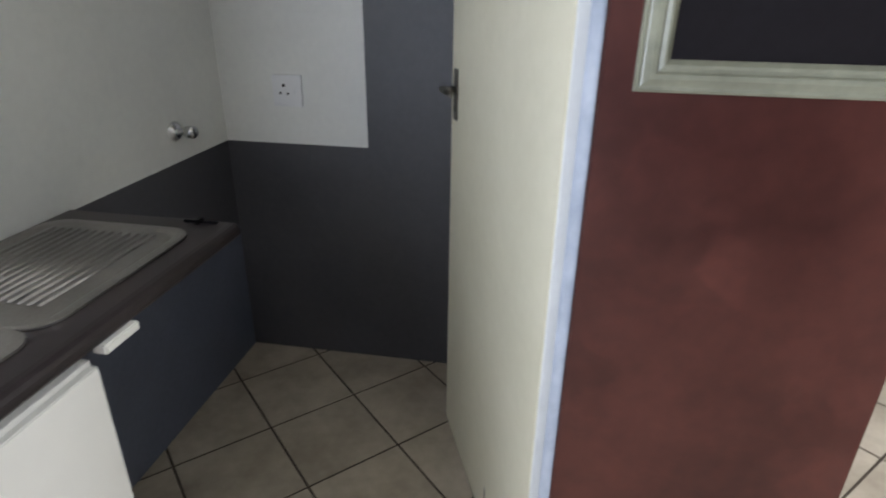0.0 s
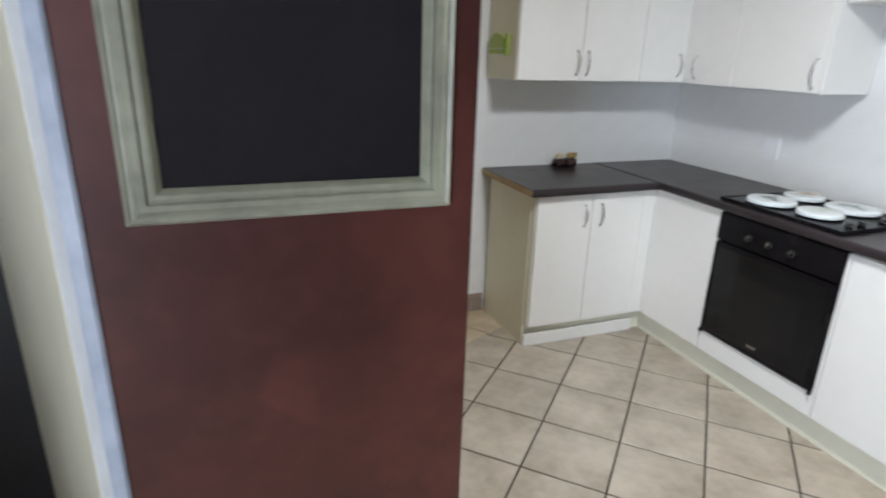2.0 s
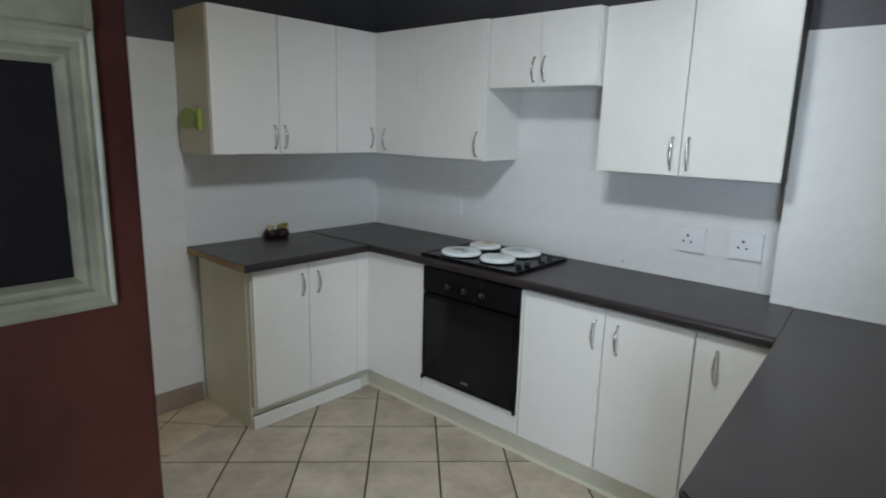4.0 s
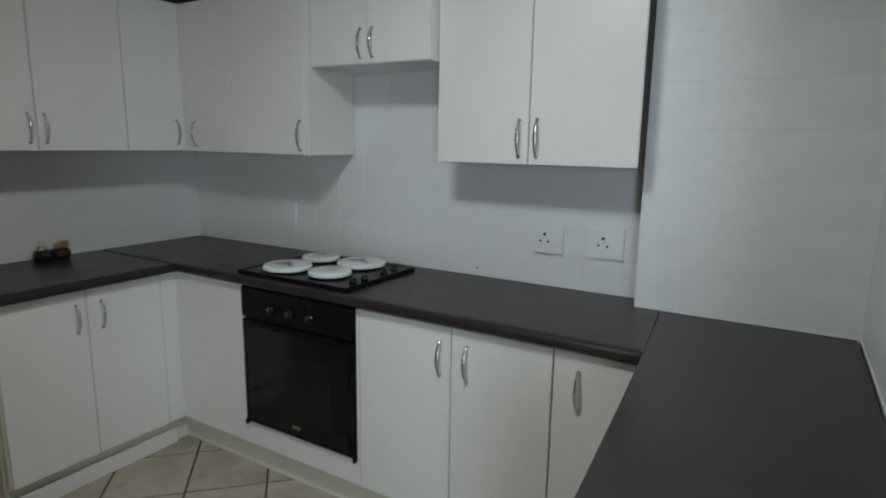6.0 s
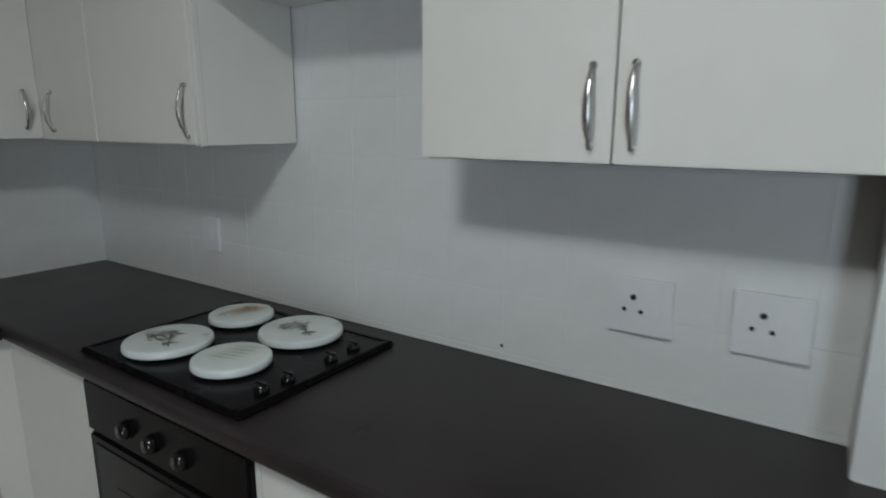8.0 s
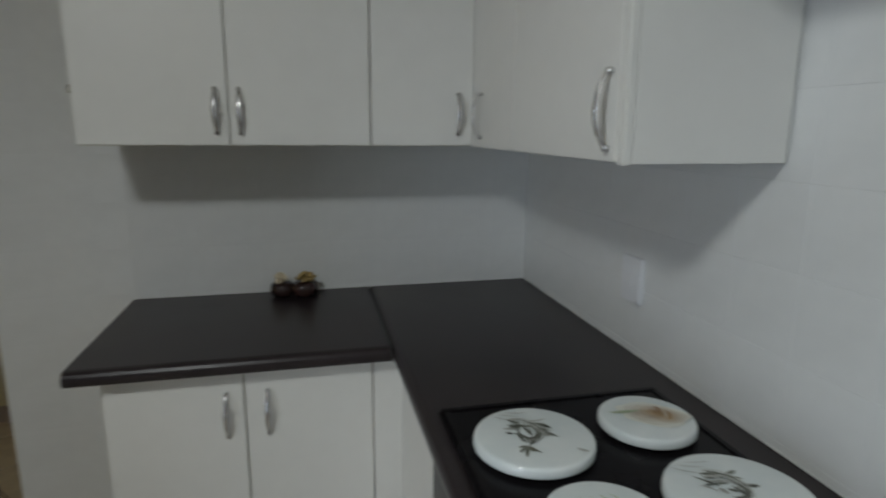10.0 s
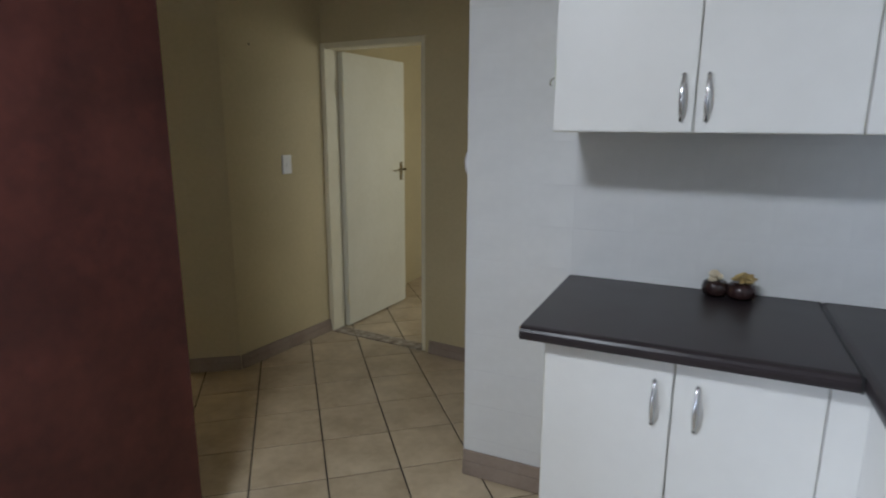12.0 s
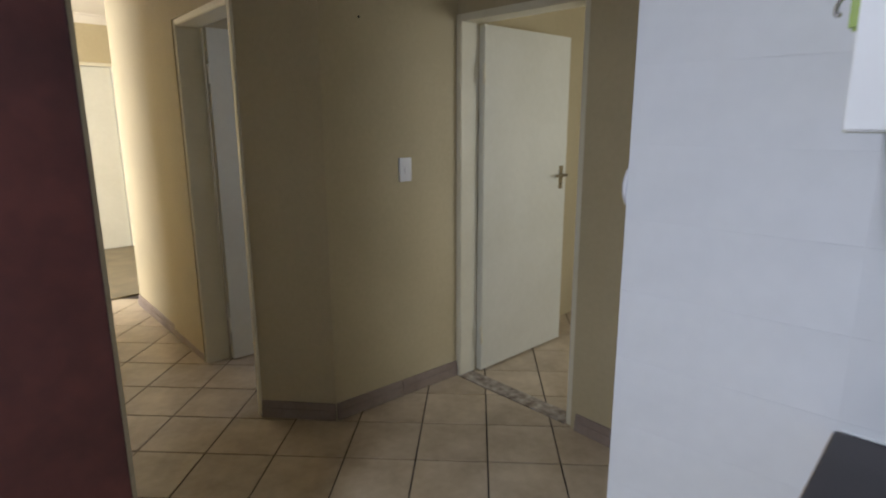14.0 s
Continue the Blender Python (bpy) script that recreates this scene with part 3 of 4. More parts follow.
for x, y in ((-0.463, -1.548), (-0.396, -1.552), (-0.266, -1.550), (-0.185, -1.545)):
    lathe("knob", [(0.016, 0.9125), (0.016, 0.922), (0.013, 0.932), (0.010, 0.934)], M_GLOSS, hob, Matrix.Translation((x, y, 0)), 20)
    box("knob_grip", (x - 0.003, x + 0.003, y - 0.014, y + 0.014, 0.930, 0.937), M_GLOSS, hob, bevel=0.001)
box("badge", (-0.345, -0.315, -1.560, -1.548, 0.9128, 0.9136), M_CHROME, hob)


def stroke(parent, name, mat, cx, cy, r, pts, width, z):
    """A brush stroke through points in the unit disc, tapered at both ends."""
    bm = bmesh.new()
    left, right = [], []
    n = len(pts)
    for i, (x, y) in enumerate(pts):
        a, b = pts[max(0, i - 1)], pts[min(n - 1, i + 1)]
        dx, dy = b[0] - a[0], b[1] - a[1]
        l = math.hypot(dx, dy) or 1
        w = width * (0.15 + math.sin(math.pi * i / (n - 1)))
        left.append(bm.verts.new((cx + r * (x - dy / l * w), cy + r * (y + dx / l * w), z)))
        right.append(bm.verts.new((cx + r * (x + dy / l * w), cy + r * (y - dx / l * w), z)))
    for i in range(n - 1):
        bm.faces.new((left[i], left[i + 1], right[i + 1], right[i]))
    return finish(bm, name, mat, parent)


def curve_pts(x0, y0, ang, length, bend, n=9):
    pts, a = [(x0, y0)], radians(ang)
    for _ in range(n):
        x0, y0 = x0 + length / n * math.cos(a), y0 + length / n * math.sin(a)
        a += radians(bend) / n
        pts.append((x0, y0))
    return pts


rng = random.Random(5)


def turned(pts, deg, size=1.4):
    c, k = size * math.cos(radians(deg)), size * math.sin(radians(deg))
    return [(x * c - y * k, x * k + y * c) for x, y in pts]


for i, (x, y, r) in enumerate(COVERS):
    c = tagged(empty("hob_cover", x, y, 0.921), "round white enamel hob cover with faded plant print" if i != 1 else "round white enamel hob cover with a brown scorch", "hob cover", "covers on the hob")
    lathe("cover", [(r * 0.985, 0.0), (r, 0.0012), (r, 0.0050), (r * 0.99, 0.0120), (r * 0.975, 0.0155), (r * 0.945, 0.0172), (r * 0.90, 0.0180), (r * 0.5, 0.0194), (r * 0.2, 0.0198)], M_PLATE, c, steps=48)
    z, rot = 0.0202, -28 + (6 if i == 2 else 0)
    if i in (0, 2):
        for k in range(26):
            a0, q = rng.uniform(0, 6.28), rng.uniform(0.02, 0.24)
            stroke(c, "print", M_INK if k % 3 else M_FADED, 0, 0, r, turned(curve_pts(-0.20 + 1.3 * q * math.cos(a0), 0.12 + 0.8 * q * math.sin(a0), rng.uniform(-50, 30), rng.uniform(0.08, 0.24), rng.uniform(-70, 70), 6), rot), rng.uniform(0.012, 0.040), z + 0.00006 * k)
        for k in range(6):
            stroke(c, "print", M_INK if k % 2 else M_FADED, 0, 0, r, turned(curve_pts(-0.30 + 0.05 * k, 0.30 - 0.04 * k, 8 - 5 * k, 0.85 - 0.09 * k, -150 - 8 * k, 14), rot), 0.012 + 0.010 * (k % 3), z + 0.0017 + 0.00006 * k)
        for k in range(3):
            stroke(c, "print", M_FADED, 0, 0, r, turned(curve_pts(-0.60 + 0.08 * k, 0.30 + 0.06 * k, -20 + 12 * k, 0.30, 20), rot), 0.009, z)
        for k, a0 in enumerate((-160, -128, -100, -72, -48, 70)):
            stroke(c, "print", M_INK, 0, 0, r, turned(curve_pts(-0.02, -0.28, a0, 0.14 + 0.05 * (k % 3), 25), rot), 0.026, z + 0.0001 * k)
        stroke(c, "print", M_FADED, 0, 0, r, turned(curve_pts(0.50, -0.18, -25, 0.14, 30), rot), 0.030, z)
    elif i == 1:
        for k in range(7):
            f = k / 6
            ring = [turned([((0.10 + 0.10 * f) + (0.52 - 0.40 * f) * (1 + 0.09 * math.sin(3 * a0 + k) + 0.05 * math.sin(7 * a0)) * math.cos(a0), 0.04 + 0.05 * f + (0.36 - 0.28 * f) * (1 + 0.08 * math.sin(4 * a0 + 2 * k)) * math.sin(a0))], rot)[0] for a0 in [2 * math.pi * j / 28 for j in range(28)]]
            prism("scorch", [(r * x, r * y) for x, y in ring], z + 0.00012 * k, z + 0.00012 * k + 0.0001, M_BURN[k], c)
        for k in range(4):
            stroke(c, "scorch", M_BURN[4] if k % 2 else M_BURN[6], 0, 0, r, turned(curve_pts(0.10 + 0.09 * k, 0.30 - 0.05 * k, -35 - 12 * k, 0.34, -70), rot), 0.05 - 0.006 * k, z + 0.0012 + 0.00008 * k)
        stroke(c, "print", M_GREEN_INK, 0, 0, r, turned(curve_pts(-0.55, -0.10, 18, 0.50, 15), rot), 0.045, z + 0.0016)
    else:
        for k in range(5):
            stroke(c, "print", M_GREEN_INK, 0, 0, r, turned(curve_pts(-0.42 + 0.11 * k, 0.22 + 0.05 * k, -48 + 4 * k, rng.uniform(0.55, 0.8), rng.uniform(-15, 15)), rot), rng.uniform(0.018, 0.034), z + 0.0001 * k)

oven = tagged(empty("oven"), "black built-in oven with dark glass door", "oven")
MO = facing_a(-0.572)
box("body", (1.024, 1.636, 0.03, 0.54, 0.235, 0.858), M_BLACK, oven, m=MO)
box("control_panel", (1.022, 1.638, -0.002, 0.03, 0.720, 0.856), M_BLACK, oven, bevel=0.006, m=MO)
box("door", (1.022, 1.638, 0.0, 0.03, 0.240, 0.712), M_BLACK, oven, bevel=0.005, m=MO)
box("door_glass", (1.050, 1.610, -0.0025, 0.0, 0.262, 0.690), M_GLASS, oven, bevel=0.001, m=MO)
box("viewing_window", (1.135, 1.525, -0.0035, -0.0026, 0.335, 0.600), M_VIEW, oven, m=MO)
for x in (1.020, 1.626):
    box("door_corner", (x, x + 0.014, -0.006, 0.02, 0.226, 0.250), M_GLOSS, oven, bevel=0.003, m=MO)
box("badge", (1.306, 1.352, -0.0034, -0.0026, 0.284, 0.297), M_STEEL, oven, m=MO)
for x in (1.213, 1.318, 1.429):
    lathe("knob", [(0.021, 0.0), (0.020, 0.010), (0.017, 0.020), (0.013, 0.022)], M_GLOSS, oven, MO @ Matrix.Translation((x, -0.002, 0.778)) @ Matrix.Rotation(radians(90), 4, "X"), 24)
    box("knob_mark", (x - 0.002, x + 0.002, -0.0255, -0.0235, 0.779, 0.792), M_STEEL, oven, m=MO)
    lathe("dial_ring", [(0.024, 0.0), (0.024, 0.0012), (0.022, 0.0014)], M_BLACK, oven, MO @ Matrix.Translation((x, -0.0018, 0.778)) @ Matrix.Rotation(radians(90), 4, "X"), 24)
boxes("oven_surround", [(1.022, 1.638, 0.002, 0.018, 0.128, 0.232), (1.639, 1.652, 0.0, 0.018, 0.128, 0.850)], M_CAB, oven, bevel=0.0015, m=MA)


# ---- sockets, switches ----
def socket(name, m, w, h, label, holes=True):
    """A plate on a wall: local x along it, the wall's face at local y 0, the room towards -y."""
    root = tagged(empty(name), label, "socket")
    box("plate", (-w / 2, w / 2, -0.013, -0.0002, -h / 2, h / 2), M_SOCKET, root, bevel=0.0025, m=m)
    if holes:
        for x, z, r in ((-0.012, 0.019, 0.0062), (-0.027, -0.008, 0.0046), (0.003, -0.010, 0.0046)):
            bm = bmesh.new()
            bmesh.ops.create_cone(bm, cap_ends=True, segments=14, radius1=r, radius2=r, depth=0.002, matrix=m @ Matrix.Translation((x * w / 0.115, -0.0132, z)) @ Matrix.Rotation(radians(90), 4, "X"))
            finish(bm, "pin_hole", M_DARK, root)
        box("rocker", (0.020 * w / 0.115, 0.032 * w / 0.115, -0.0165, -0.0125, -0.010, 0.012), M_SOCKET, root, bevel=0.0012, m=m)
    else:
        box("rocker", (-0.010, 0.010, -0.0165, -0.0125, -0.018, 0.018), M_SOCKET, root, bevel=0.002, m=m)
    return root


SA = facing_a(-0.0005)
socket("wall_socket", SA @ Matrix.Translation((2.172, 0, 1.092)), 0.128, 0.116, "white three-pin wall socket with switch")
socket("wall_socket", SA @ Matrix.Translation((2.406, 0, 1.096)), 0.128, 0.120, "white three-pin wall socket with switch")
socket("wall_socket", SA @ Matrix.Translation((0.752, 0, 1.090)), 0.085, 0.115, "white isolator switch on the tiled wall", holes=False)
socket("wall_socket", pose(-3.915, YB - 0.0005, 1.105), 0.11, 0.11, "painted-over socket on the white wall")
socket("light_switch", along(PB, PC) @ Matrix.Translation((0.437, 0, 1.182)), 0.072, 0.115, "white light switch on the beige wall", holes=False)
dim = lathe("round_switch", [(0.050, 0.0), (0.050, 0.010), (0.045, 0.016), (0.034, 0.018)], M_SOCKET, None, pose(-1.7555, 0.055, 1.282, 0, -90, 0), 32)
tagged(dim, "round white switch on the wall end", "light switch")

# ---- framed board on the red wall ----
YF = -2.2105
board = tagged(empty("framed_board", -2.6525, YF, 1.301), "blackboard in a moulded sage frame on the red wall", "blackboard")
X0, X1, Z0, Z1 = -0.2225, 0.2225, 0.005, 0.368


def moulding(name, corners, prof, mat, parent, closed=True):
    """A mitred moulding inside a rectangle (x0, x1, z0, z1): profile (inset, proud)."""
    x0, x1, z0, z1 = corners
    bm = bmesh.new()
    rings = [[bm.verts.new((x, -p, z)) for x, z in ((x0 + i, z0 + i), (x1 - i, z0 + i), (x1 - i, z1 - i), (x0 + i, z1 - i))] for i, p in prof]
    for a, b in zip(rings, rings[1:]):
        for k in range(4):
            bm.faces.new((a[k], a[(k + 1) % 4], b[(k + 1) % 4], b[k]))
    return finish(bm, name, mat, parent)


moulding("frame", (X0, X1, Z0, Z1), [(0.0, 0.0), (0.0, 0.012), (0.004, 0.016), (0.008, 0.014), (0.011, 0.015), (0.020, 0.022), (0.027, 0.022), (0.030, 0.017), (0.036, 0.020), (0.040, 0.019), (0.047, 0.009), (0.047, 0.0)], M_SAGE, board)
box("board", (X0 + 0.046, X1 - 0.046, -0.007, 0.0, Z0 + 0.046, Z1 - 0.046), M_BOARD, board)
arch = [(X0, Z1 - 0.002)] + [(X1 * -math.cos(a), Z1 + 0.03 + 0.13 * math.sin(a)) for a in [math.pi * k / 24 for k in range(25)]] + [(X1, Z1 - 0.002)]
prism("crest", arch, 0.0, 0.009, M_SAGE, board, m=Matrix.Rotation(radians(90), 4, "X"))
rimpts = []
for sc, hh in ((1.0, 0.009), (1.0, 0.016), (0.955, 0.016), (0.955, 0.009)):
    rimpts.append([(x * sc, z if i in (0, len(arch) - 1) else Z1 + (z - Z1) * (sc if i not in (1, len(arch) - 2) else 1), hh) for i, (x, z) in enumerate(arch)])
bm = bmesh.new()
rv = [[bm.verts.new((x, -p, z)) for x, z, p in ring] for ring in rimpts]
for a, b in zip(rv, rv[1:]):
    for k in range(len(a) - 1):
        bm.faces.new((a[k], a[k + 1], b[k + 1], b[k]))
finish(bm, "crest_rim", M_SAGE, board)

# ---- sink ----
sinkm = pose(-3.715, 0, 0, 0, 0, 90)  # local x runs up +y, local y towards the west wall
top = worktop("countertop", sinkm, -3.60, -1.93, 0.470, "charcoal laminate countertop holding the sink", zt=0.915, th=0.034)
sink = tagged(empty("sink", -3.975, -2.40, 0.915), "stainless steel drop-in sink with ribbed drainboard", "sink")


def rounded(x0, x1, y0, y1, r, n=6):
    pts = []
    for cx, cy, a0 in ((x1 - r, y1 - r, 0), (x0 + r, y1 - r, 90), (x0 + r, y0 + r, 180), (x1 - r, y0 + r, 270)):
        pts += [(cx + r * math.cos(radians(a0 + 90 * k / n)), cy + r * math.sin(radians(a0 + 90 * k / n))) for k in range(n + 1)]
    return pts


def rings_mesh(name, loops, mat, parent, cap=True):
    bm = bmesh.new()
    vs = [[bm.verts.new(p) for p in loop] for loop in loops]
    for a, b in zip(vs, vs[1:]):
        k = len(a)
        for i in range(k):
            bm.faces.new((a[i], a[(i + 1) % k], b[(i + 1) % k], b[i]))
    if cap:
        bm.faces.new(vs[-1])
    return finish(bm, name, mat, parent, smooth=False)


def loop_at(x0, x1, y0, y1, r, z):
    return [(x, y, z) for x, y in rounded(x0, x1, y0, y1, r)]


# drainboard with raised rim and ribs, then the bowl beyond
rings_mesh("drainboard", [loop_at(-0.19, 0.19, -0.06, 0.40, 0.06, 0.001), loop_at(-0.19, 0.19, -0.06, 0.40, 0.06, 0.006), loop_at(-0.183, 0.183, -0.055, 0.393, 0.055, 0.008), loop_at(-0.172, 0.172, -0.05, 0.382, 0.05, 0.007), loop_at(-0.162, 0.162, -0.05, 0.372, 0.045, 0.0025)], M_STEEL, sink)
ribs = bmesh.new()
for k in range(13):
    x = -0.145 + k * 0.0215
    if x > 0.125:
        break
    bmesh.ops.create_cone(ribs, cap_ends=True, segments=10, radius1=0.006, radius2=0.005, depth=0.33, matrix=Matrix.Translation((x, 0.185, 0.0025)) @ Matrix.Rotation(radians(90), 4, "X") @ Matrix.Diagonal((1, 0.7, 1, 1)))
finish(ribs, "drain_ribs", M_STEEL, sink, smooth=True)
rings_mesh("bowl", [loop_at(-0.19, 0.19, -0.52, -0.0601, 0.05, 0.001), loop_at(-0.19, 0.19, -0.52, -0.0601, 0.05, 0.006), loop_at(-0.175, 0.175, -0.50, -0.064, 0.06, 0.0065), loop_at(-0.155, 0.155, -0.45, -0.075, 0.07, 0.004), loop_at(-0.152, 0.152, -0.447, -0.078, 0.07, 0.0008)], M_STEEL, sink, cap=False)
# flat near-black sheet at rim height stands in for the bowl's shade
rings_mesh("bowl_shade", [loop_at(-0.152, 0.152, -0.447, -0.078, 0.07, 0.0008), loop_at(-0.14, 0.14, -0.43, -0.09, 0.06, 0.0006)], M_CHIP_SHADE, sink)
cabinet("sink_cabinet", pose(-3.725, 0, 0, 0, 0, 90), -3.55, -2.425, 0.44, 0.10, 0.850, [(-3.54, -3.00, 0.105, 0.842, None, 0, 0), (-3.00, -2.427, 0.105, 0.842, None, 0, 0)], "white sink base cabinet with plain doors", (-3.55, -2.425, 0.05), side_mat=M_CAB)
tagged(box("support_batten", (-3.735, -3.706, -2.424, -2.335, 0.862, 0.8805), M_CAB, bevel=0.003), "short white batten under the countertop edge", "batten")
tapv = tagged(empty("wall_tap", XL, -1.447, 1.012), "chrome wall tap valve with round rose", "tap")
MT = Matrix.Rotation(radians(90), 4, "Y")
lathe("rose", [(0.032, 0.0), (0.032, 0.004), (0.024, 0.014), (0.013, 0.018)], M_CHROME, tapv, MT)
lathe("spindle", [(0.011, 0.016), (0.011, 0.040), (0.018, 0.042), (0.020, 0.048), (0.020, 0.070), (0.014, 0.076)], M_CHROME, tapv, MT)
oldtap = tagged(empty("fitting", -3.80, -1.955, 0.915), "dark small bracket lying on the countertop end", "bracket")
boxes("bar", [(-0.05, 0.04, 0.0, 0.012, 0.0005, 0.008), (-0.015, 0.0, -0.010, 0.018, 0.0005, 0.013)], M_BLACK, oldtap, bevel=0.003)

# ---- small things ----
clip = tagged(empty("wall_clip", -1.3528, 0, 1.52), "lime green plastic holder with hook on the cabinet side", "holder")
half = [(-0.02, 0.035)] + [(-0.11 + 0.085 * math.cos(a), 0.055 + 0.055 * math.sin(a)) for a in [math.pi * k / 14 for k in range(15)]] + [(-0.20, 0.035)]
prism("hood", half, 0.0, 0.014, M_LIME, clip, bevel=0.002, m=Matrix(((0, 0, -1, 0), (1, 0, 0, -0.02), (0, 1, 0, 0.0), (0, 0, 0, 1))))
box("lower_lip", (-0.016, -0.0005, -0.225, -0.045, 0.008, 0.032), M_LIME, clip, bevel=0.003)
box("end_plate", (-0.020, -0.0005, -0.262, -0.242, 0.0, 0.105), M_LIME, clip, bevel=0.004)
hook = bmesh.new()
for k in range(9):
    a = math.pi * k / 8
    bmesh.ops.create_uvsphere(hook, u_segments=8, v_segments=6, radius=0.003, matrix=Matrix.Translation((-0.026 - 0.010 * math.sin(a * 0.8), -0.25, 0.03 + 0.010 * math.cos(a))))
finish(hook, "hook", M_CHROME, clip, smooth=True)

orn = tagged(empty("ornament", -0.845, -0.062, 0.9), "two small dark glazed pots with cream and gold flowers", "ornament")
for dx, dy, s in ((-0.036, 0.0, 1.0), (0.036, -0.006, 1.10)):
    lathe("pot", [(0.028 * s, 0.0006), (0.037 * s, 0.010), (0.040 * s, 0.026), (0.035 * s, 0.044), (0.026 * s, 0.050)], M_POT, orn, Matrix.Translation((dx, dy, 0)))
r2 = random.Random(3)
for k in range(16):
    gold = k >= 8
    bm = bmesh.new()
    cx, cy = (0.042, -0.008) if gold else (-0.036, 0.0)
    a = r2.uniform(0, 6.28)
    bmesh.ops.create_uvsphere(bm, u_segments=10, v_segments=7, radius=1.0)
    bm.transform(Matrix.Translation((cx + 0.016 * math.cos(a), cy + 0.014 * math.sin(a), 0.054 + r2.uniform(0, 0.022))) @ Euler((r2.uniform(-0.6, 0.6), r2.uniform(-0.6, 0.6), a)).to_matrix().to_4x4() @ Matrix.Diagonal((0.022 if gold else 0.015, 0.010, 0.006 if gold else 0.011, 1)))
    finish(bm, "leaf" if gold else "petal", M_GOLD if gold else M_PETAL, orn, smooth=True)

lampob = tagged(empty("ceiling_lamp", LAMP[0], LAMP[1], H), "round white glass ceiling lamp switched on", "ceiling lamp")
lathe("lamp_base", [(0.15, -0.0005), (0.15, -0.03), (0.14, -0.032)], M_FRAME, lampob)
lathe("diffuser", [(0.14, -0.033), (0.135, -0.05), (0.125, -0.07), (0.12, -0.078)], M_LIT, lampob)

# threshold, nail hole and screw hole
M_SILL = material("worn_mottled_threshold", (0.16, 0.12, 0.09), (0.50, 0.45, 0.38), 0.6, 45, 22, 0.5)
st(box("threshold", (0.036, LD - 0.036, -0.02, 0.085, -0.002, 0.006), M_SILL, bevel=0.002, m=along(PC, D1)), "worn mottled threshold strip in the doorway")
nail = lathe("nail", [(0.006, 0.0), (0.006, 0.002), (0.003, 0.003)], M_DARK, None, along(PB, PC) @ Matrix.Translation((0.20, -0.0005, 1.86)) @ Matrix.Rotation(radians(90), 4, "X"), 10)
tagged(nail, "small dark nail in the beige wall", "nail")
plug = lathe("wall_plug", [(0.004, 0.0), (0.004, 0.0015), (0.002, 0.002)], M_DARK, None, SA @ Matrix.Translation((1.855, -0.0005, 0.935)) @ Matrix.Rotation(radians(90), 4, "X"), 10)
tagged(plug, "small dark wall plug in the white tiles", "wall plug")

# ---- wall tiles ----
def tile_mesh(name, w, h, mat, bev, t=0.006):
    bm = bmesh.new()
    add_box(bm, 0, w, 0, t, 0, h)
    top_edges = [e for e in bm.edges if all(v.co.y < t / 2 for v in e.verts)]
    bmesh.ops.bevel(bm, geom=top_edges, offset=bev, segments=1, affect="EDGES")
    bmesh.ops.recalc_face_normals(bm, faces=bm.faces[:])
    me = bpy.data.meshes.new(name)
    bm.to_mesh(me)
    bm.free()
    me.materials.append(mat)
    return me


def tile_wall(parent, m, length, z0, z1, pw=0.203, ph=0.1505, zref=1.0690, gap=0.0013, bev=0.0007, side=0.0001):
    cache = {}
    k0 = math.floor((z0 - zref) / ph)
    z = zref + k0 * ph
    while z < z1 - 0.004:
        lo, hi = max(z, z0), min(z + ph, z1)
        x = 0.0
        while x < length - 0.004 and hi - lo > 0.012:
            w = min(pw, length - x)
            key = (round(w, 3), round(hi - lo, 3))
            if key not in cache:
                cache[key] = tile_mesh("tile", w - side, hi - lo - gap, M_WHITE_TILE, bev)
            ob = new("tile", cache[key])
            ob.parent = parent
            ob.matrix_world = m @ Matrix.Translation((x, 0, lo))
            x += w
        z += ph


tile_wall(wa, facing_a(0.0), 2.545, 0.903, WHITE_TOP, pw=0.1545, side=0.0005)
tile_wall(wc, facing_a(-0.12) @ Matrix.Translation((2.545, 0, 0)), 0.665, 0.903, WHITE_TOP, pw=0.665)
tile_wall(wb, facing_b(0.0) @ Matrix.Translation((-1.755, 0, 0)), 0.406, 0.0, WHITE_TOP, gap=0.00025, bev=0.0002, pw=0.406)
tile_wall(wb, facing_b(0.0) @ Matrix.Translation((-1.349, 0, 0)), 1.345, 0.903, WHITE_TOP, gap=0.00025, bev=0.0002, side=0.00005)


# ---- floor tiles ----
def clip_poly(poly, side):
    """Keeps the part of a polygon on which side(x, y) >= 0."""
    out = []
    for a, b in zip(poly, poly[1:] + poly[:1]):
        fa, fb = side(*a), side(*b)
        if fa >= 0:
            out.append(a)
        if fa * fb < 0:
            t = fa / (fa - fb)
            out.append((a[0] + t * (b[0] - a[0]), a[1] + t * (b[1] - a[1])))
    return out


def floor_prism(bm, poly):
    lo = [bm.verts.new((x, y, -0.0035)) for x, y in poly]
    mid = [bm.verts.new((x, y, -0.0012)) for x, y in poly]
    cx, cy = sum(p[0] for p in poly) / len(poly), sum(p[1] for p in poly) / len(poly)
    hi = [bm.verts.new((x + (cx - x) * 0.010, y + (cy - y) * 0.010, 0.0)) for x, y in poly]
    k = len(poly)
    bm.faces.new(hi)
    for a, b in ((lo, mid), (mid, hi)):
        for i in range(k):
            bm.faces.new((a[i], a[(i + 1) % k], b[(i + 1) % k], b[i]))


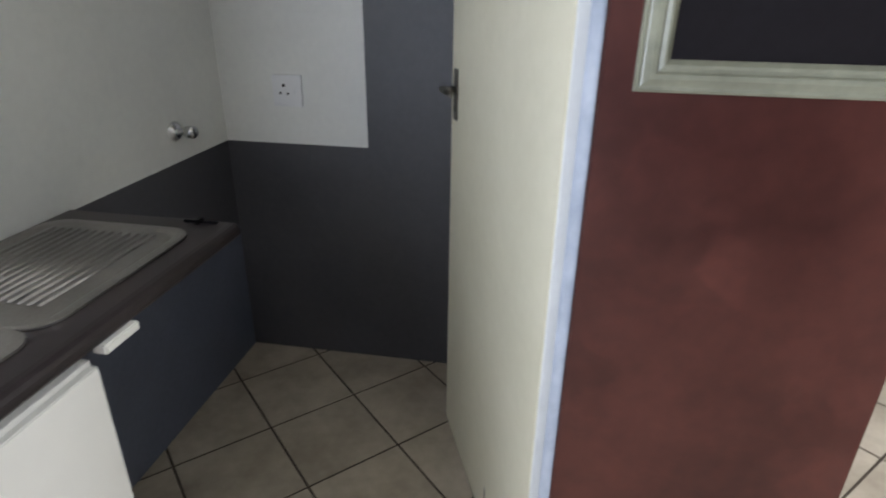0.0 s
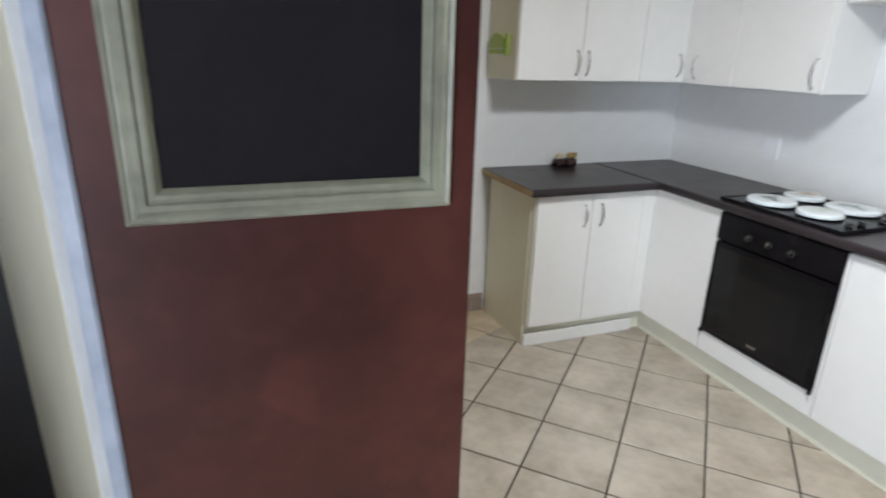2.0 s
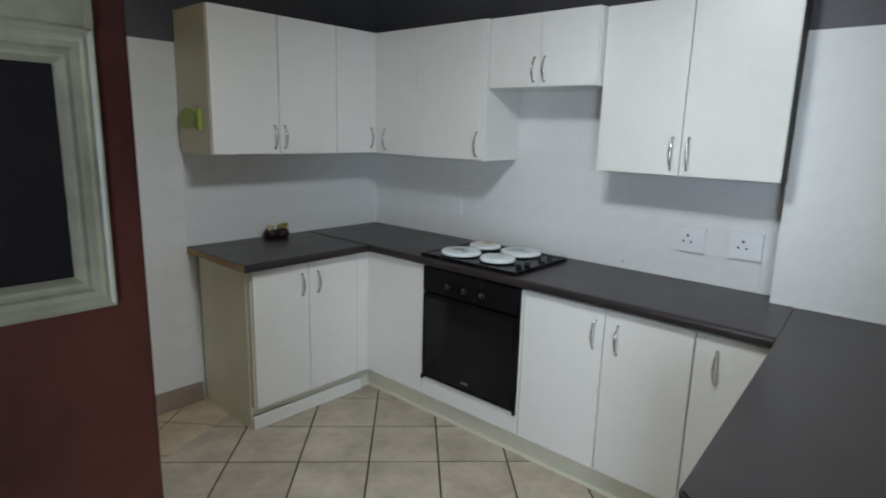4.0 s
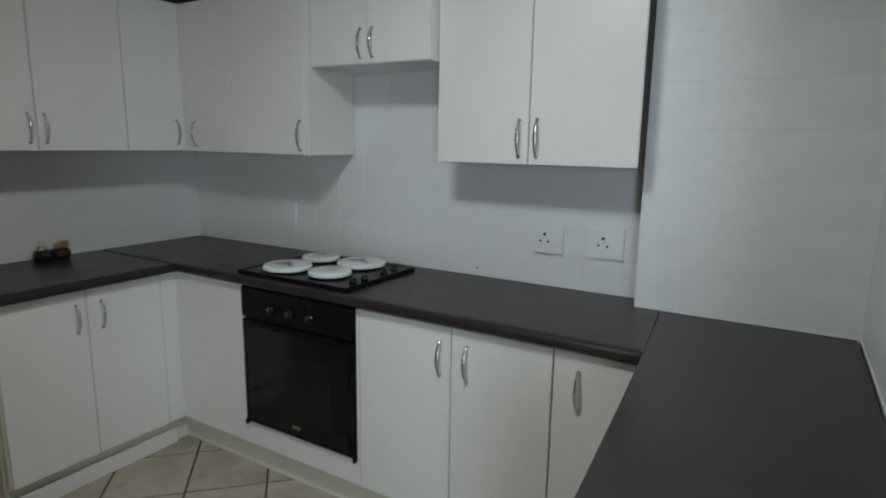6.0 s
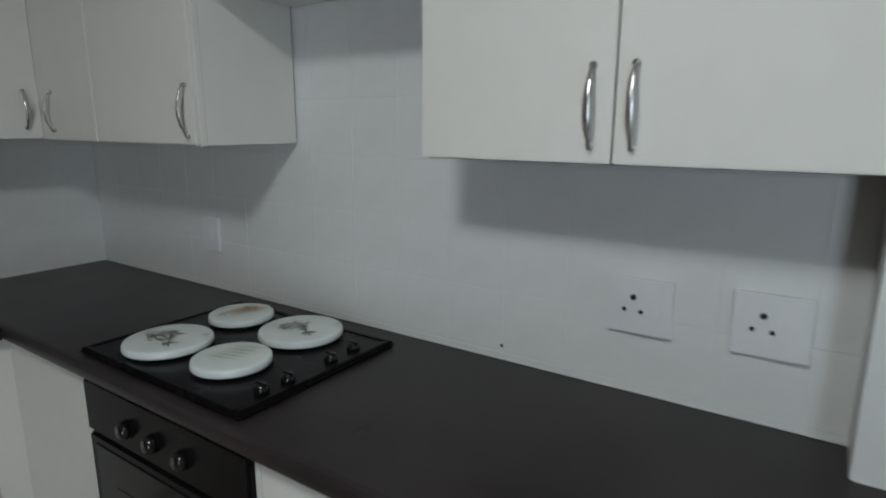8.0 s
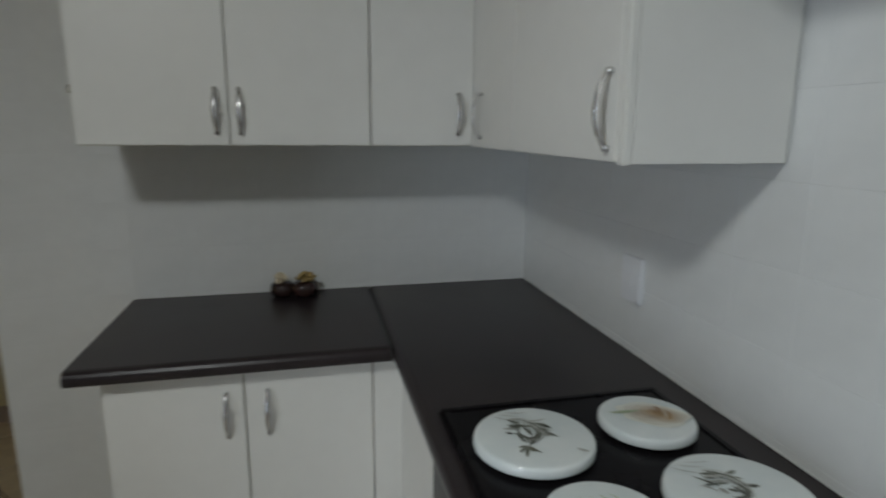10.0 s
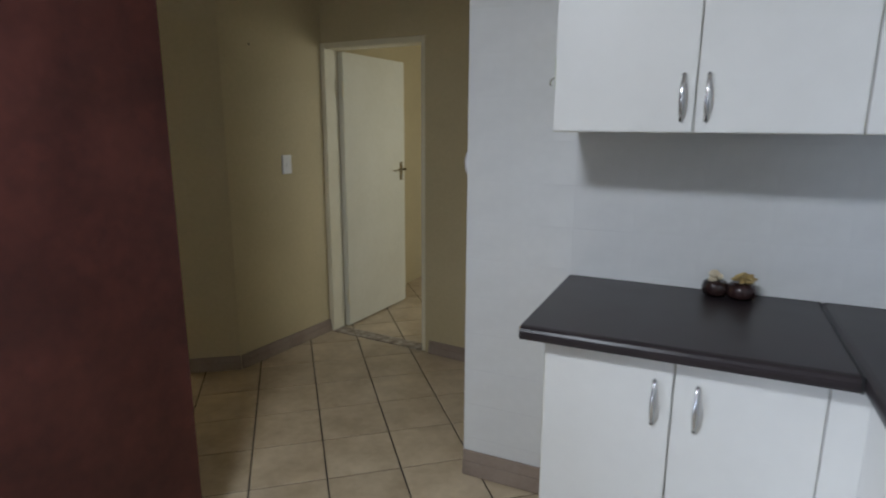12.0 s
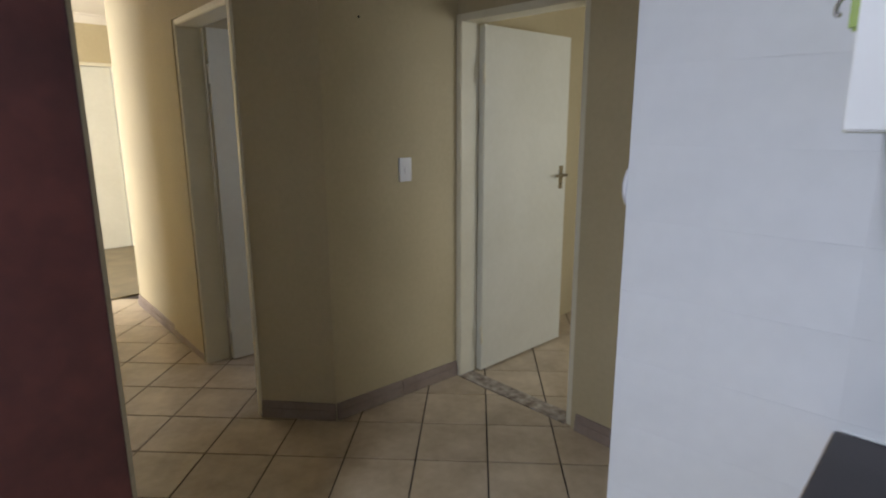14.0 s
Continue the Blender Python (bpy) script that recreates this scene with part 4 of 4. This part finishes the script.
def floor_field(ox, oy, ang, pitch, joint, keep, bounds, near, whole, mat):
    """Tiles on a turned grid; keep(x, y) >= 0 bounds the field; near(x, y) picks the tiles that are pieces of their own."""
    ca, sa = math.cos(radians(ang)), math.sin(radians(ang))
    hw = (pitch - joint) / 2
    shared = None
    for i in range(-40, 41):
        for j in range(-40, 41):
            x = ox + pitch * ((i + 0.5) * ca - (j + 0.5) * sa)
            y = oy + pitch * ((i + 0.5) * sa + (j + 0.5) * ca)
            if not (bounds[0] < x < bounds[1] and bounds[2] < y < bounds[3]):
                continue
            poly = [(x + hw * (a * ca - b * sa), y + hw * (a * sa + b * ca)) for a, b in ((-1, -1), (1, -1), (1, 1), (-1, 1))]
            cut = clip_poly(poly, keep)
            if len(cut) < 3 or dist(cut[0], cut[2]) < 0.03:
                continue
            if not near(x, y):
                floor_prism(whole, cut)
                continue
            if len(cut) == 4 and dist(cut[0], poly[0]) < 1e-6 and dist(cut[2], poly[2]) < 1e-6:
                if shared is None:
                    bm = bmesh.new()
                    floor_prism(bm, [(a - x, b - y) for a, b in poly])
                    bmesh.ops.recalc_face_normals(bm, faces=bm.faces[:])
                    shared = bpy.data.meshes.new("floor_tile")
                    bm.to_mesh(shared)
                    bm.free()
                    shared.materials.append(mat)
                ob = new("floor_tile", shared)
            else:
                bm = bmesh.new()
                floor_prism(bm, [(a - x, b - y) for a, b in cut])
                ob = finish(bm, "floor_tile", mat)
            ob.parent = FLOOR
            ob.matrix_world = pose(x, y, 0)


def seam(x):
    """Where the tiling of the passage meets that of the kitchen."""
    return max(-0.76, -0.30 - 0.45 * (-1.35 - x) / 1.02)


rest, rest_warm = bmesh.new(), bmesh.new()
S2 = 2 ** 0.5
u0, v0 = 0.070, -1.578
floor_field((u0 + v0) / S2, (v0 - u0) / S2, -45, 0.331, 0.009, lambda x, y: seam(x) - y, (-4.4, 0.0, -5.3, 0.1), lambda x, y: -3.3 < y and -4.0 < x < -0.4 and (y > -2.3 or x > -3.6) and not (-2.9 < x < -2.5 and y > -2.0), rest, M_FLOOR)
floor_field(-3.028, 0.668, 39.6, 0.308, 0.0068, lambda x, y: y - seam(x), (-6.3, -0.9, -1.1, 3.0), lambda x, y: -5.3 < x < -1.6 and y < 1.9, rest_warm, M_FLOOR_WARM_LIT)
for some, mat, label in ((rest, M_FLOOR, "beige ceramic floor tiles farther off"), (rest_warm, M_FLOOR_WARM_LIT, "ceramic floor tiles farther off, tinted for the warm passage light")):
    tagged(finish(some, "floor_tile_field", mat, FLOOR), label, kind="stuff")
